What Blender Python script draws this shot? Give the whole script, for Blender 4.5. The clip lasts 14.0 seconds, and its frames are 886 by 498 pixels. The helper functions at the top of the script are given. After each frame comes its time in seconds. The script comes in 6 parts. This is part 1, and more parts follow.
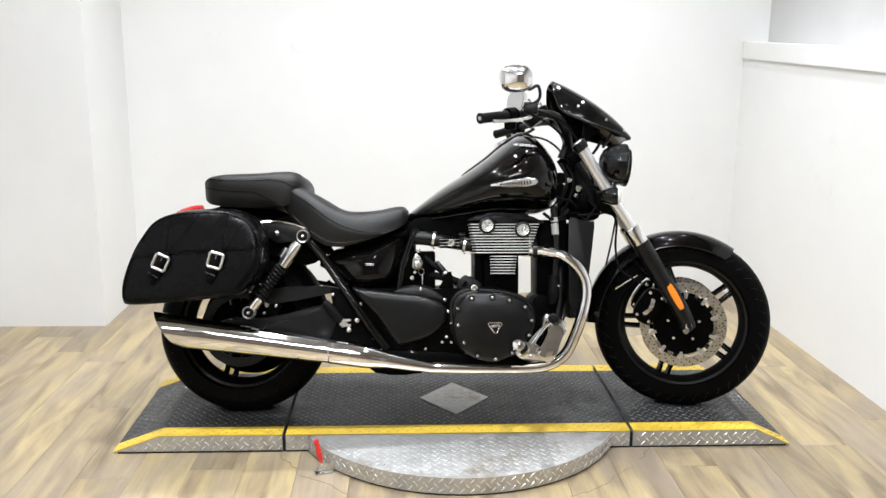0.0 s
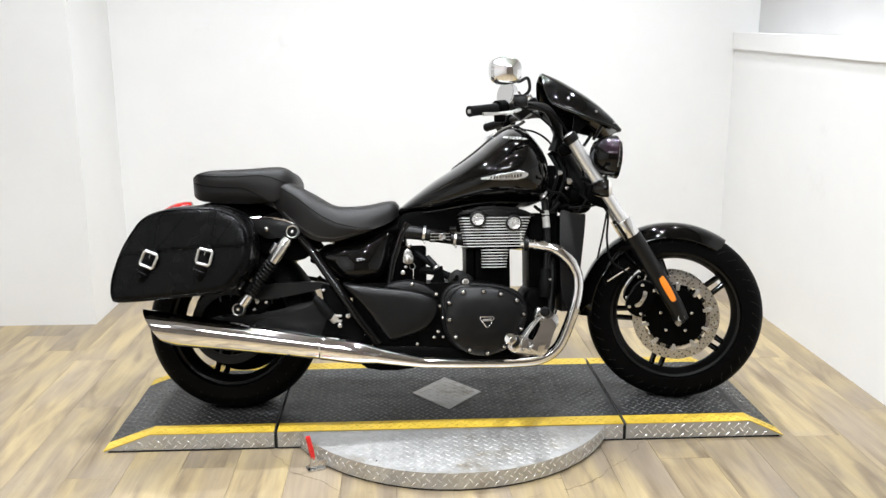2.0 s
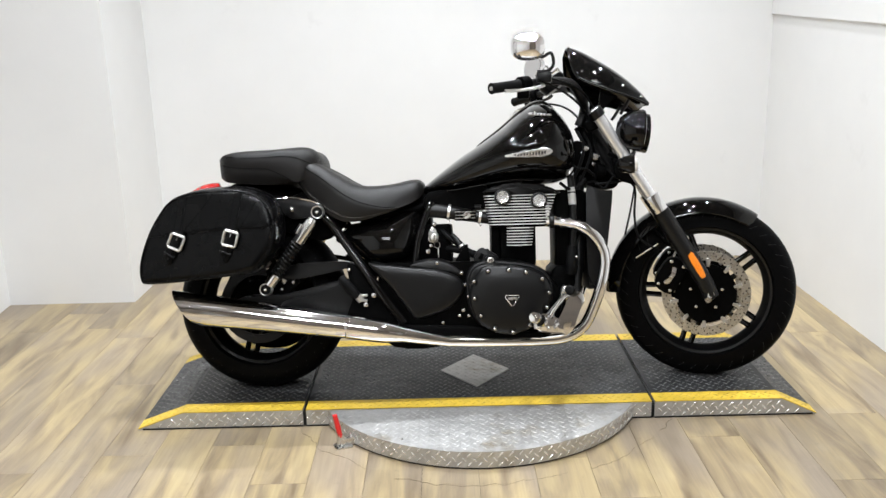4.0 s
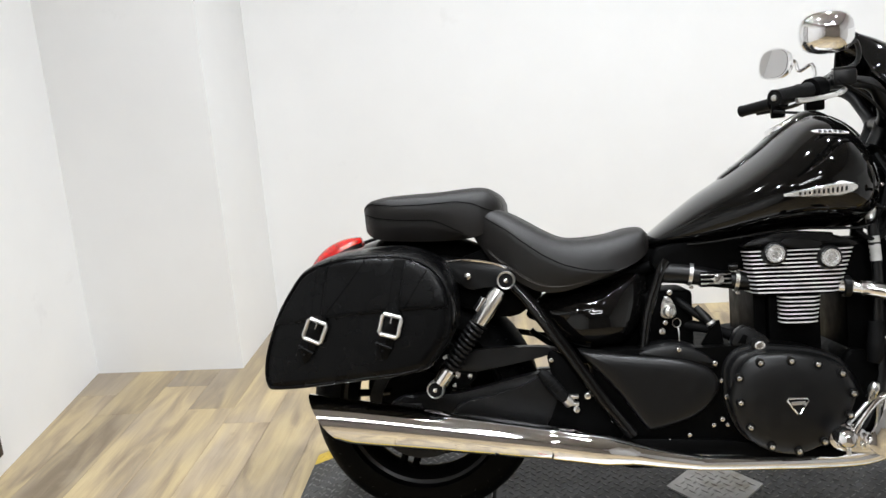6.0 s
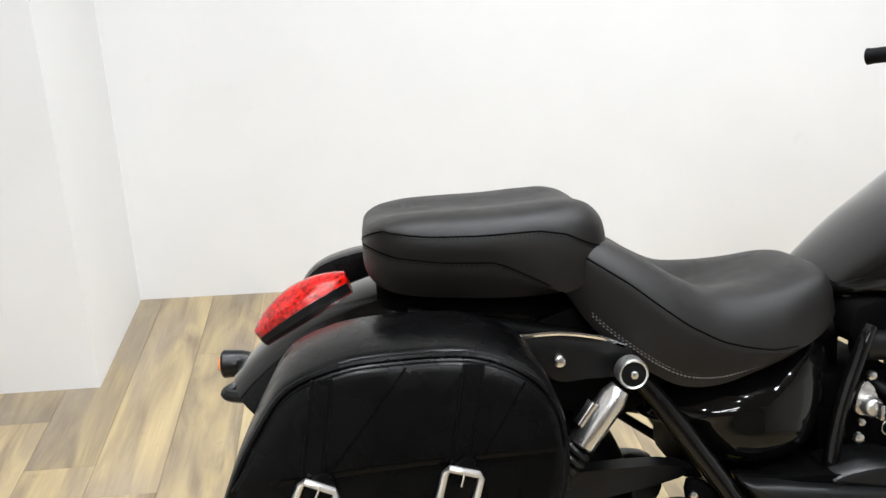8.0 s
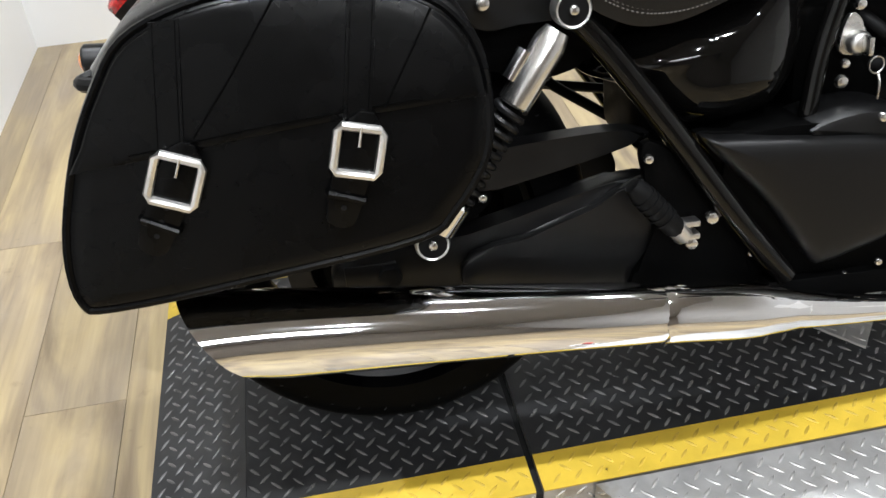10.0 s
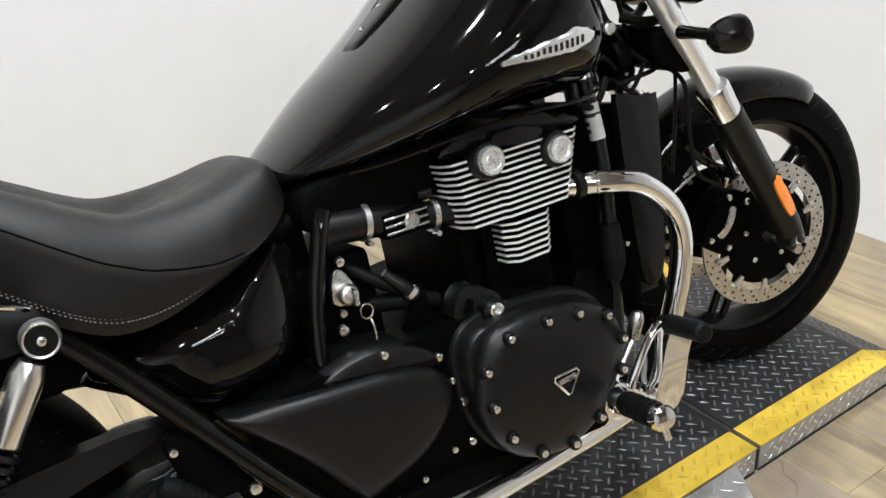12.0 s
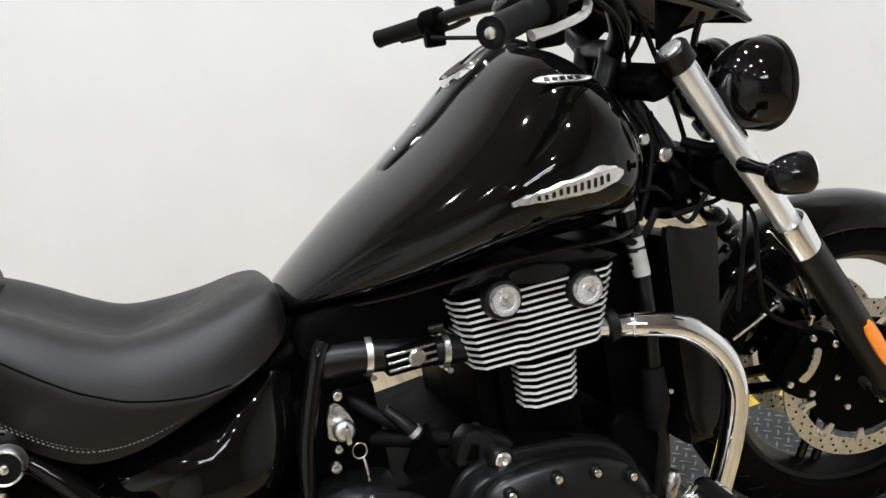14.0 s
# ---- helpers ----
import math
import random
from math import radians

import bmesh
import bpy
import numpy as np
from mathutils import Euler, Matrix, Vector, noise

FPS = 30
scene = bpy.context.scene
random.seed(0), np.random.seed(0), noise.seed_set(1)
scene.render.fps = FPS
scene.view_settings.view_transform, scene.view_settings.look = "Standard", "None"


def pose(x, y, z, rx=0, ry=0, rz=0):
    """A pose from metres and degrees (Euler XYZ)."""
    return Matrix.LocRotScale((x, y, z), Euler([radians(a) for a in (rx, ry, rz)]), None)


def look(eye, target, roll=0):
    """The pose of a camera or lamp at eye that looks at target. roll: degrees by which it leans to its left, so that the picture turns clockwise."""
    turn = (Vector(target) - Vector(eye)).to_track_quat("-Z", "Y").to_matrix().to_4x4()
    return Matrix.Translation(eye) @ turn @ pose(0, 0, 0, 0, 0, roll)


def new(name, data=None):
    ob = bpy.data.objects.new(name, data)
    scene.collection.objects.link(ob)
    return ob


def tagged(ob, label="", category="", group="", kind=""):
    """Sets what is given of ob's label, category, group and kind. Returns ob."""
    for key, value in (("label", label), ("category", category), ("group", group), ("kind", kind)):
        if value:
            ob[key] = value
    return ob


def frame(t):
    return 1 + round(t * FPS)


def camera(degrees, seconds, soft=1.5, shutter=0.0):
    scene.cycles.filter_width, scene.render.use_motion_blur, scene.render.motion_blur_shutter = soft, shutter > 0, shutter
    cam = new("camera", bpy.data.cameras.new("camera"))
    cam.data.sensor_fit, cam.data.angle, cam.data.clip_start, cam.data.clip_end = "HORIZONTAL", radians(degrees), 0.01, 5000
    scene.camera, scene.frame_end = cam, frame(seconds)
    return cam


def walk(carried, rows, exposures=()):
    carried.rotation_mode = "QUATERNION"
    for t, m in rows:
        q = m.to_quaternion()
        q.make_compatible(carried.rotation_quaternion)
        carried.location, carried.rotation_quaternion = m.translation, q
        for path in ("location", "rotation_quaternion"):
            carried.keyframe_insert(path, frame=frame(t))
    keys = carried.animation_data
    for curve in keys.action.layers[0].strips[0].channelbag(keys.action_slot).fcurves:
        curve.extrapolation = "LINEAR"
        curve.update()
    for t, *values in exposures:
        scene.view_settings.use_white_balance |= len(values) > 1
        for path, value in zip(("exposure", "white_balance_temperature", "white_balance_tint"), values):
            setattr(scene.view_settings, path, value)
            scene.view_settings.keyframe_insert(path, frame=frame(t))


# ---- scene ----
cam = camera(54.0, 14.0)
PATH = [
    (0, (-0.22, -3.021, 1.363), (-0.127, -1.072, 0.924), 0.5),
    (0.5, (-0.22, -3.018, 1.362), (-0.113, -1.069, 0.923), 0.2),
    (1, (-0.21, -3.015, 1.365), (-0.108, -1.067, 0.922), 0.2),
    (1.5, (-0.212, -3.01, 1.364), (-0.105, -1.065, 0.913), 0.0),
    (2, (-0.21, -3.005, 1.358), (-0.102, -1.06, 0.907), 0.0),
    (2.2, (-0.21, -3.005, 1.358), (-0.098, -1.059, 0.91), -0.0),
    (4.3, (-0.13, -2.98, 1.391), (-0.166, -1.05, 0.867), -1.4),
    (4.5, (-0.179, -2.951, 1.363), (-0.24, -1.02, 0.846), -1.5),
    (5, (-0.281, -2.766, 1.347), (-0.378, -0.849, 0.786), -5.3),
    (5.5, (-0.377, -2.416, 1.369), (-0.614, -0.489, 0.888), -3.9),
    (6, (-0.525, -2.092, 1.367), (-0.704, -0.166, 0.859), -4.1),
    (6.5, (-0.592, -1.761, 1.34), (-0.655, 0.181, 0.864), -1.2),
    (7, (-0.705, -1.436, 1.382), (-0.85, 0.499, 0.899), -3.0),
    (7.5, (-0.891, -1.191, 1.401), (-0.763, 0.707, 0.783), -3.0),
    (8, (-0.951, -1.071, 1.381), (-0.745, 0.761, 0.605), -0.5),
    (8.2, (-0.95, -1.023, 1.379), (-0.829, 0.782, 0.526), -2.9),
    (10.3, (-0.82, -0.942, 1.125), (-0.515, 0.596, -0.117), -4.4),
    (10.5, (-0.76, -0.937, 1.142), (-0.316, 0.57, -0.095), -4.1),
    (11, (-0.67, -0.953, 1.157), (0.067, 0.508, 0.007), -6.0),
    (11.5, (-0.617, -0.987, 1.211), (0.271, 0.492, 0.2), -7.1),
    (12, (-0.63, -1.007, 1.241), (0.325, 0.501, 0.339), -4.7),
    (12.5, (-0.675, -1.055, 1.286), (0.299, 0.439, 0.38), -7.4),
    (13, (-0.649, -1.072, 1.316), (0.325, 0.479, 0.513), -4.2),
    (13.5, (-0.476, -1.078, 1.318), (0.254, 0.605, 0.522), -2.7),
    (14, (-0.371, -1.014, 1.31), (0.277, 0.712, 0.535), -5.6),
]
walk(cam, [(t, look(eye, target, roll)) for t, eye, target, roll in PATH],
     [(0.0, 0.08), (2.5, 0.08), (4.6, -0.08), (6.2, -0.04), (7.3, 0.04), (10.5, 0.0), (12.0, -0.18), (14.0, -0.18)])

# ---- light ----
world = bpy.data.worlds.new("world")
world.use_nodes = True
scene.world = world
world.node_tree.nodes["Background"].inputs[0].default_value = (1.0, 0.97, 0.93, 1)
world.node_tree.nodes["Background"].inputs[1].default_value = 0.05
# lamps
LAMPS = [(-1.35, 0.75), (-0.45, 0.75), (0.45, 0.75), (1.25, 0.75), (-1.35, -0.75), (-0.45, -0.75), (0.45, -0.75), (-1.2, -2.3), (0.0, -2.3)]
LAMP_WATTS = 17.4
TUBES = [(-0.4, -3.3), (-0.4, -3.9)]
TUBE_WATTS = 30.0


# ---- materials ----
def worn(nt, out, color, sc, level, amount=1.0):
    """Sparse rubbed patches of another colour, ragged at their edges."""
    geo = nt.nodes.new("ShaderNodeNewGeometry")
    n = nt.nodes.new("ShaderNodeTexNoise")
    n.inputs["Scale"].default_value, n.inputs["Detail"].default_value, n.inputs["Roughness"].default_value = sc, 9, 0.66
    nt.links.new(geo.outputs["Position"], n.inputs["Vector"])
    r = nt.nodes.new("ShaderNodeMapRange")
    r.inputs[1].default_value, r.inputs[2].default_value, r.inputs[4].default_value = level, level + 0.16, amount
    nt.links.new(n.outputs[0], r.inputs[0])
    mix = nt.nodes.new("ShaderNodeMix")
    mix.data_type = "RGBA"
    nt.links.new(r.outputs[0], mix.inputs[0])
    nt.links.new(out, mix.inputs[6])
    mix.inputs[7].default_value = (*color, 1)
    return mix.outputs[2]


def material(name, color, rough=0.5, metal=0.0, coat=0.0, spec=0.5, grain=0.0, scale=40.0, bump=0.0, bscale=200.0,
             vary=0.0, rvary=0.0, emit=0.0, alpha=1.0, trans=0.0, ior=1.45, stain=0.0, smudge=None, sscale=3.2, slevel=0.64):
    """A surface: base colour with a large stain and a fine grain, varied gloss and a fine relief."""
    m = bpy.data.materials.new(name)
    m.use_nodes = True
    nt = m.node_tree
    b = nt.nodes["Principled BSDF"]
    b.inputs["Roughness"].default_value = rough
    b.inputs["Metallic"].default_value = metal
    b.inputs["Coat Weight"].default_value = coat
    b.inputs["Coat Roughness"].default_value = 0.03
    b.inputs["Specular IOR Level"].default_value = spec
    b.inputs["IOR"].default_value = ior
    b.inputs["Transmission Weight"].default_value = trans
    b.inputs["Base Color"].default_value = (*color, 1)
    if emit:
        b.inputs["Emission Color"].default_value = (*color, 1)
        b.inputs["Emission Strength"].default_value = emit
    geo = nt.nodes.new("ShaderNodeTexCoord")
    out = None
    if grain or stain or vary:
        base = nt.nodes.new("ShaderNodeRGB")
        base.outputs[0].default_value = (*color, 1)
        out = base.outputs[0]
        for amount, sc, detail in ((grain, scale, 6), (stain, scale * 0.07, 4)):
            if not amount:
                continue
            n = nt.nodes.new("ShaderNodeTexNoise")
            n.inputs["Scale"].default_value, n.inputs["Detail"].default_value = sc, detail
            nt.links.new(geo.outputs["Object"], n.inputs["Vector"])
            r = nt.nodes.new("ShaderNodeMapRange")
            r.inputs[1].default_value, r.inputs[2].default_value = 0.3, 0.7
            r.inputs[3].default_value, r.inputs[4].default_value = 1 - amount, 1 + amount
            nt.links.new(n.outputs[0], r.inputs[0])
            mul = nt.nodes.new("ShaderNodeVectorMath")
            mul.operation = "SCALE"
            nt.links.new(out, mul.inputs[0])
            nt.links.new(r.outputs[0], mul.inputs["Scale"])
            out = mul.outputs[0]
        if vary:
            info = nt.nodes.new("ShaderNodeObjectInfo")
            r = nt.nodes.new("ShaderNodeMapRange")
            r.inputs[3].default_value, r.inputs[4].default_value = 1 - vary, 1 + vary
            nt.links.new(info.outputs["Random"], r.inputs[0])
            mul = nt.nodes.new("ShaderNodeVectorMath")
            mul.operation = "SCALE"
            nt.links.new(out, mul.inputs[0])
            nt.links.new(r.outputs[0], mul.inputs["Scale"])
            out = mul.outputs[0]
        if smudge:
            out = worn(nt, out, smudge, sscale, slevel)
        nt.links.new(out, b.inputs["Base Color"])
    if rvary:
        n = nt.nodes.new("ShaderNodeTexNoise")
        n.inputs["Scale"].default_value, n.inputs["Detail"].default_value = scale * 0.5, 5
        nt.links.new(geo.outputs["Object"], n.inputs["Vector"])
        r = nt.nodes.new("ShaderNodeMapRange")
        r.inputs[1].default_value, r.inputs[2].default_value = 0.3, 0.7
        r.inputs[3].default_value, r.inputs[4].default_value = max(0.01, rough - rvary), rough + rvary
        nt.links.new(n.outputs[0], r.inputs[0])
        nt.links.new(r.outputs[0], b.inputs["Roughness"])
    if bump:
        n = nt.nodes.new("ShaderNodeTexNoise")
        n.inputs["Scale"].default_value, n.inputs["Detail"].default_value = bscale, 4
        nt.links.new(geo.outputs["Object"], n.inputs["Vector"])
        bp = nt.nodes.new("ShaderNodeBump")
        bp.inputs["Strength"].default_value, bp.inputs["Distance"].default_value = bump, 0.002
        nt.links.new(n.outputs[0], bp.inputs["Height"])
        nt.links.new(bp.outputs[0], b.inputs["Normal"])
    return m


def plank_material():
    """Light oak-look vinyl: long streaks along each board, darker cathedral grain, tone by board."""
    m = bpy.data.materials.new("oak_vinyl")
    m.use_nodes = True
    nt = m.node_tree
    b = nt.nodes["Principled BSDF"]
    tc, info = nt.nodes.new("ShaderNodeTexCoord"), nt.nodes.new("ShaderNodeObjectInfo")
    shift = nt.nodes.new("ShaderNodeVectorMath")
    shift.operation = "MULTIPLY_ADD"
    rnd = nt.nodes.new("ShaderNodeCombineXYZ")
    for s in rnd.inputs:
        nt.links.new(info.outputs["Random"], s)
    shift.inputs[1].default_value = (41, 67, 23)
    nt.links.new(rnd.outputs[0], shift.inputs[0])
    nt.links.new(tc.outputs["Object"], shift.inputs[2])
    def stretched(along, across, scale, detail, distortion=0.0):
        mp, n = nt.nodes.new("ShaderNodeMapping"), nt.nodes.new("ShaderNodeTexNoise")
        mp.inputs["Scale"].default_value = (across, along, 1)
        n.inputs["Scale"].default_value, n.inputs["Detail"].default_value, n.inputs["Distortion"].default_value = scale, detail, distortion
        nt.links.new(shift.outputs[0], mp.inputs["Vector"])
        nt.links.new(mp.outputs[0], n.inputs["Vector"])
        return n
    n1 = stretched(1.0, 6.5, 2.0, 5, 0.9)
    n2 = stretched(4.0, 95, 1.5, 4)
    n3 = stretched(1.0, 3.2, 1.3, 3, 0.4)
    ramp = nt.nodes.new("ShaderNodeValToRGB")
    e = ramp.color_ramp.elements
    e[0].position, e[0].color = 0.30, (0.165, 0.120, 0.070, 1)
    e[1].position, e[1].color = 0.68, (0.395, 0.310, 0.170, 1)
    for at, col in ((0.40, (0.222, 0.170, 0.106, 1)), (0.50, (0.300, 0.232, 0.136, 1)), (0.58, (0.365, 0.282, 0.155, 1))):
        e.new(at).color = col
    nt.links.new(n1.outputs[0], ramp.inputs[0])
    grey = nt.nodes.new("ShaderNodeMix")
    grey.data_type = "RGBA"
    rg = nt.nodes.new("ShaderNodeMapRange")
    rg.inputs[1].default_value, rg.inputs[2].default_value, rg.inputs[4].default_value = 0.46, 0.66, 0.75
    nt.links.new(n3.outputs[0], rg.inputs[0])
    nt.links.new(rg.outputs[0], grey.inputs[0])
    nt.links.new(ramp.outputs[0], grey.inputs[6])
    grey.inputs[7].default_value = (0.255, 0.208, 0.158, 1)
    r1 = nt.nodes.new("ShaderNodeMapRange")
    r1.inputs[1].default_value, r1.inputs[2].default_value, r1.inputs[3].default_value, r1.inputs[4].default_value = 0.3, 0.7, 0.92, 1.08
    nt.links.new(n2.outputs[0], r1.inputs[0])
    r2 = nt.nodes.new("ShaderNodeMapRange")
    r2.inputs[3].default_value, r2.inputs[4].default_value = 0.86, 1.14
    nt.links.new(info.outputs["Random"], r2.inputs[0])
    last = grey.outputs[2]
    for r in (r1, r2):
        mul = nt.nodes.new("ShaderNodeVectorMath")
        mul.operation = "SCALE"
        nt.links.new(last, mul.inputs[0])
        nt.links.new(r.outputs[0], mul.inputs["Scale"])
        last = mul.outputs[0]
    last = worn(nt, last, (0.40, 0.35, 0.26), 3.4, 0.56, 0.25)
    last = worn(nt, last, (0.12, 0.085, 0.05), 11.0, 0.64, 0.6)
    last = worn(nt, last, (0.10, 0.075, 0.05), 34.0, 0.62, 0.45)
    nt.links.new(last, b.inputs["Base Color"])
    b.inputs["Roughness"].default_value = 0.36
    bp = nt.nodes.new("ShaderNodeBump")
    bp.inputs["Strength"].default_value, bp.inputs["Distance"].default_value = 0.15, 0.001
    nt.links.new(n2.outputs[0], bp.inputs["Height"])
    nt.links.new(bp.outputs[0], b.inputs["Normal"])
    return m


WALL = material("white_wall_paint", (0.79, 0.79, 0.785), 0.6, grain=0.012, scale=5, stain=0.03, bump=0.05, bscale=120, smudge=(0.70, 0.695, 0.69), slevel=0.64)
UPPER = material("grey_wall_paint", (0.56, 0.555, 0.55), 0.7, grain=0.03, scale=4, bump=0.05, bscale=120)
# darkened so that gloss black and chrome reflect a dim ceiling
CEIL = material("reflection_toned_ceiling", (0.28, 0.262, 0.245), 0.8, grain=0.02, scale=4)
# tone of the unseen hall, set by what tank and chrome should reflect
HALL = material("reflection_toned_hall", (0.24, 0.21, 0.18), 0.7, grain=0.08, scale=3, stain=0.1)
DIRT = material("floor_underlay", (0.05, 0.04, 0.03), 0.9, grain=0.1)
WOOD = plank_material()
GLOSS = material("gloss_black_paint", (0.0022, 0.0021, 0.0020), 0.06, coat=0.52, spec=0.06)
SATIN = material("satin_black_paint", (0.0028, 0.0028, 0.0029), 0.36, spec=0.35, rvary=0.05, scale=60, bump=0.04, bscale=900)
MATTE = material("matte_black_metal", (0.0012, 0.0012, 0.0012), 0.50, spec=0.035, rvary=0.08, scale=50, bump=0.05, bscale=700)
CHROME = material("chrome", (0.86, 0.86, 0.87), 0.05, metal=1.0, rvary=0.02, scale=20)
STEEL = material("machined_steel", (0.62, 0.61, 0.59), 0.28, metal=1.0, rvary=0.08, scale=120)
ALLOY = material("bare_alloy", (0.70, 0.69, 0.67), 0.34, metal=1.0, rvary=0.10, scale=60, grain=0.06)
BOLT = material("zinc_bolt", (0.75, 0.74, 0.72), 0.22, metal=1.0)
RUBBER = material("tyre_rubber", (0.0018, 0.0018, 0.0019), 0.50, spec=0.05, grain=0.15, scale=60, bump=0.1, bscale=500)
GRIP = material("black_rubber", (0.0032, 0.0032, 0.0033), 0.55, spec=0.13, grain=0.1, scale=90, bump=0.2, bscale=700)
SEATV = material("black_seat_vinyl", (0.0030, 0.0023, 0.0019), 0.43, spec=0.38, grain=0.1, scale=80, rvary=0.05, bump=0.25, bscale=1100)
LEATHER = material("black_leather", (0.0013, 0.0013, 0.0014), 0.27, spec=0.16, grain=0.06, scale=40, rvary=0.05, bump=0.22, bscale=26)
THREAD = material("grey_thread", (0.10, 0.095, 0.088), 0.7)
SEAM = material("dark_seam", (0.0006, 0.0006, 0.0006), 0.8, spec=0.05)
DECK = material("dark_grey_deck_paint", (0.022, 0.0225, 0.0235), 0.45, grain=0.25, scale=30, stain=0.25, rvary=0.1, bump=0.05)
PLATE = material("aluminium_tread_plate", (0.50, 0.495, 0.485), 0.47, metal=0.75, grain=0.10, scale=40, stain=0.08, rvary=0.05, smudge=(0.33, 0.29, 0.23), sscale=7.0, slevel=0.56)
YTREAD = material("rubbed_yellow_tread", (0.50, 0.34, 0.04), 0.42, grain=0.25, scale=60, stain=0.2, rvary=0.08, smudge=(0.06, 0.05, 0.035), sscale=30.0, slevel=0.57)
FORK = material("hard_chrome_tube", (0.86, 0.865, 0.875), 0.20, metal=0.72, rvary=0.05, scale=50)
FIN = material("machined_fin_edge", (0.78, 0.78, 0.77), 0.36, metal=0.45, grain=0.05, scale=90, rvary=0.06)
TREAD = material("worn_deck_tread", (0.165, 0.165, 0.163), 0.32, metal=0.5, grain=0.3, scale=30, rvary=0.1)
YELLOW = material("yellow_line_paint", (0.61, 0.42, 0.045), 0.45, grain=0.10, scale=25, stain=0.12, rvary=0.08, bump=0.05, smudge=(0.10, 0.085, 0.05), sscale=45.0, slevel=0.68)
REDLENS = material("red_tail_lens", (0.36, 0.004, 0.002), 0.16, coat=0.30, grain=0.9, scale=150, bump=0.5, bscale=170)
ORANGE = material("orange_reflector", (0.95, 0.26, 0.015), 0.22, coat=0.6, grain=0.10, scale=200, bump=0.15, bscale=500)
REDGRIP = material("red_vinyl_handle", (0.62, 0.02, 0.02), 0.35, grain=0.08)
GLASS = material("clear_glass", (0.95, 0.95, 0.95), 0.02, trans=1.0)
SMOKE = material("smoked_screen", (0.003, 0.003, 0.003), 0.06, coat=0.5, spec=0.1)
MIRROR = material("mirror_glass", (0.66, 0.65, 0.65), 0.02, metal=1.0)
RUST = material("raw_steel_frame", (0.055, 0.042, 0.032), 0.45, metal=0.6, grain=0.5, scale=14, stain=0.5, rvary=0.12)
WIRE = material("mesh_wire", (0.05, 0.05, 0.05), 0.5, metal=0.5)
PANEL = material("white_backing_panel", (0.85, 0.85, 0.86), 0.5, grain=0.02)
LABEL = material("white_label", (0.42, 0.42, 0.41), 0.5, grain=0.1)
DISC = material("brake_disc_steel", (0.62, 0.60, 0.56), 0.30, metal=1.0, rvary=0.08, scale=150, grain=0.08)
LAMPGLASS = material("lamp_glass", (1.0, 0.96, 0.90), 0.4, emit=55.0)
TUBEGLASS = material("tube_glass", (1.0, 0.98, 0.95), 0.4, emit=14.0)
WHITEMETAL = material("white_enamel", (0.75, 0.75, 0.74), 0.4, grain=0.02)
TIDE = material("dried_dirt_line", (0.22, 0.175, 0.115), 0.7, grain=0.4, scale=60)
EMBLEM = material("polished_emblem", (0.80, 0.80, 0.79), 0.24, metal=0.85, bump=0.25, bscale=300, grain=0.1, scale=200)
# near-black: shade inside holes and gaps put into the colour; also printed bars
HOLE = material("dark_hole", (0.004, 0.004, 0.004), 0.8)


# ---- shapes ----
def finish(bm, angle=38):
    bmesh.ops.recalc_face_normals(bm, faces=bm.faces)
    lim = radians(angle)
    for e in bm.edges:
        e.smooth = not (len(e.link_faces) == 2 and e.calc_face_angle(0) > lim)
    for f in bm.faces:
        f.smooth = True
    return bm


def part(name, bm, mat, parent=None, label="", angle=38):
    """One bmesh as one mesh object, under a thing or a part."""
    finish(bm, angle)
    me = bpy.data.meshes.new(name)
    bm.to_mesh(me)
    bm.free()
    me.materials.append(mat)
    ob = new(name, me)
    ob.parent = parent
    if label:
        ob["label"] = label
    return ob


def twin(name, ob, parent, m, label=""):
    """A further piece on the mesh of ob, at the pose m."""
    o = new(name, ob.data)
    o.parent, o.matrix_basis = parent, m
    if label:
        o["label"] = label
    return o


def thing(name, m=None, label="", category="", group="", kind=""):
    ob = new(name)
    if m:
        ob.matrix_basis = m
    return tagged(ob, label, category, group, kind)


def box(x0, x1, y0, y1, z0, z1, bevel=0.0, seg=2, bm=None):
    bm = bm or bmesh.new()
    r = bmesh.ops.create_cube(bm, size=1, matrix=Matrix.LocRotScale(((x0 + x1) / 2, (y0 + y1) / 2, (z0 + z1) / 2), None, (abs(x1 - x0), abs(y1 - y0), abs(z1 - z0))))
    if bevel:
        es = list({e for v in r["verts"] for e in v.link_edges})
        bmesh.ops.bevel(bm, geom=es, offset=bevel, segments=seg, affect="EDGES", profile=0.6)
    return bm


def loft(rings, cap=True, closed=True, bm=None):
    bm = bm or bmesh.new()
    vs = [[bm.verts.new(p) for p in r] for r in rings]
    n = len(rings[0])
    for a, b in zip(vs, vs[1:]):
        for i in range(n if closed else n - 1):
            j = (i + 1) % n
            try:
                bm.faces.new((a[i], a[j], b[j], b[i]))
            except ValueError:
                pass
    if cap and closed:
        for r in (vs[0], vs[-1]):
            c = bm.verts.new(sum((v.co for v in r), Vector()) / n)
            for i in range(n):
                bm.faces.new((r[i], r[(i + 1) % n], c))
    return bm


def spline(pts, k=6):
    """A smooth line through the points."""
    pts = [Vector(p) for p in pts]
    if len(pts) < 3:
        return pts
    ext = [2 * pts[0] - pts[1]] + pts + [2 * pts[-1] - pts[-2]]
    out = []
    for i in range(1, len(ext) - 2):
        a, b, c, d = ext[i - 1 : i + 3]
        for s in range(k):
            t = s / k
            out.append(0.5 * (2 * b + (c - a) * t + (2 * a - 5 * b + 4 * c - d) * t * t + (3 * b - a - 3 * c + d) * t**3))
    out.append(pts[-1])
    return out


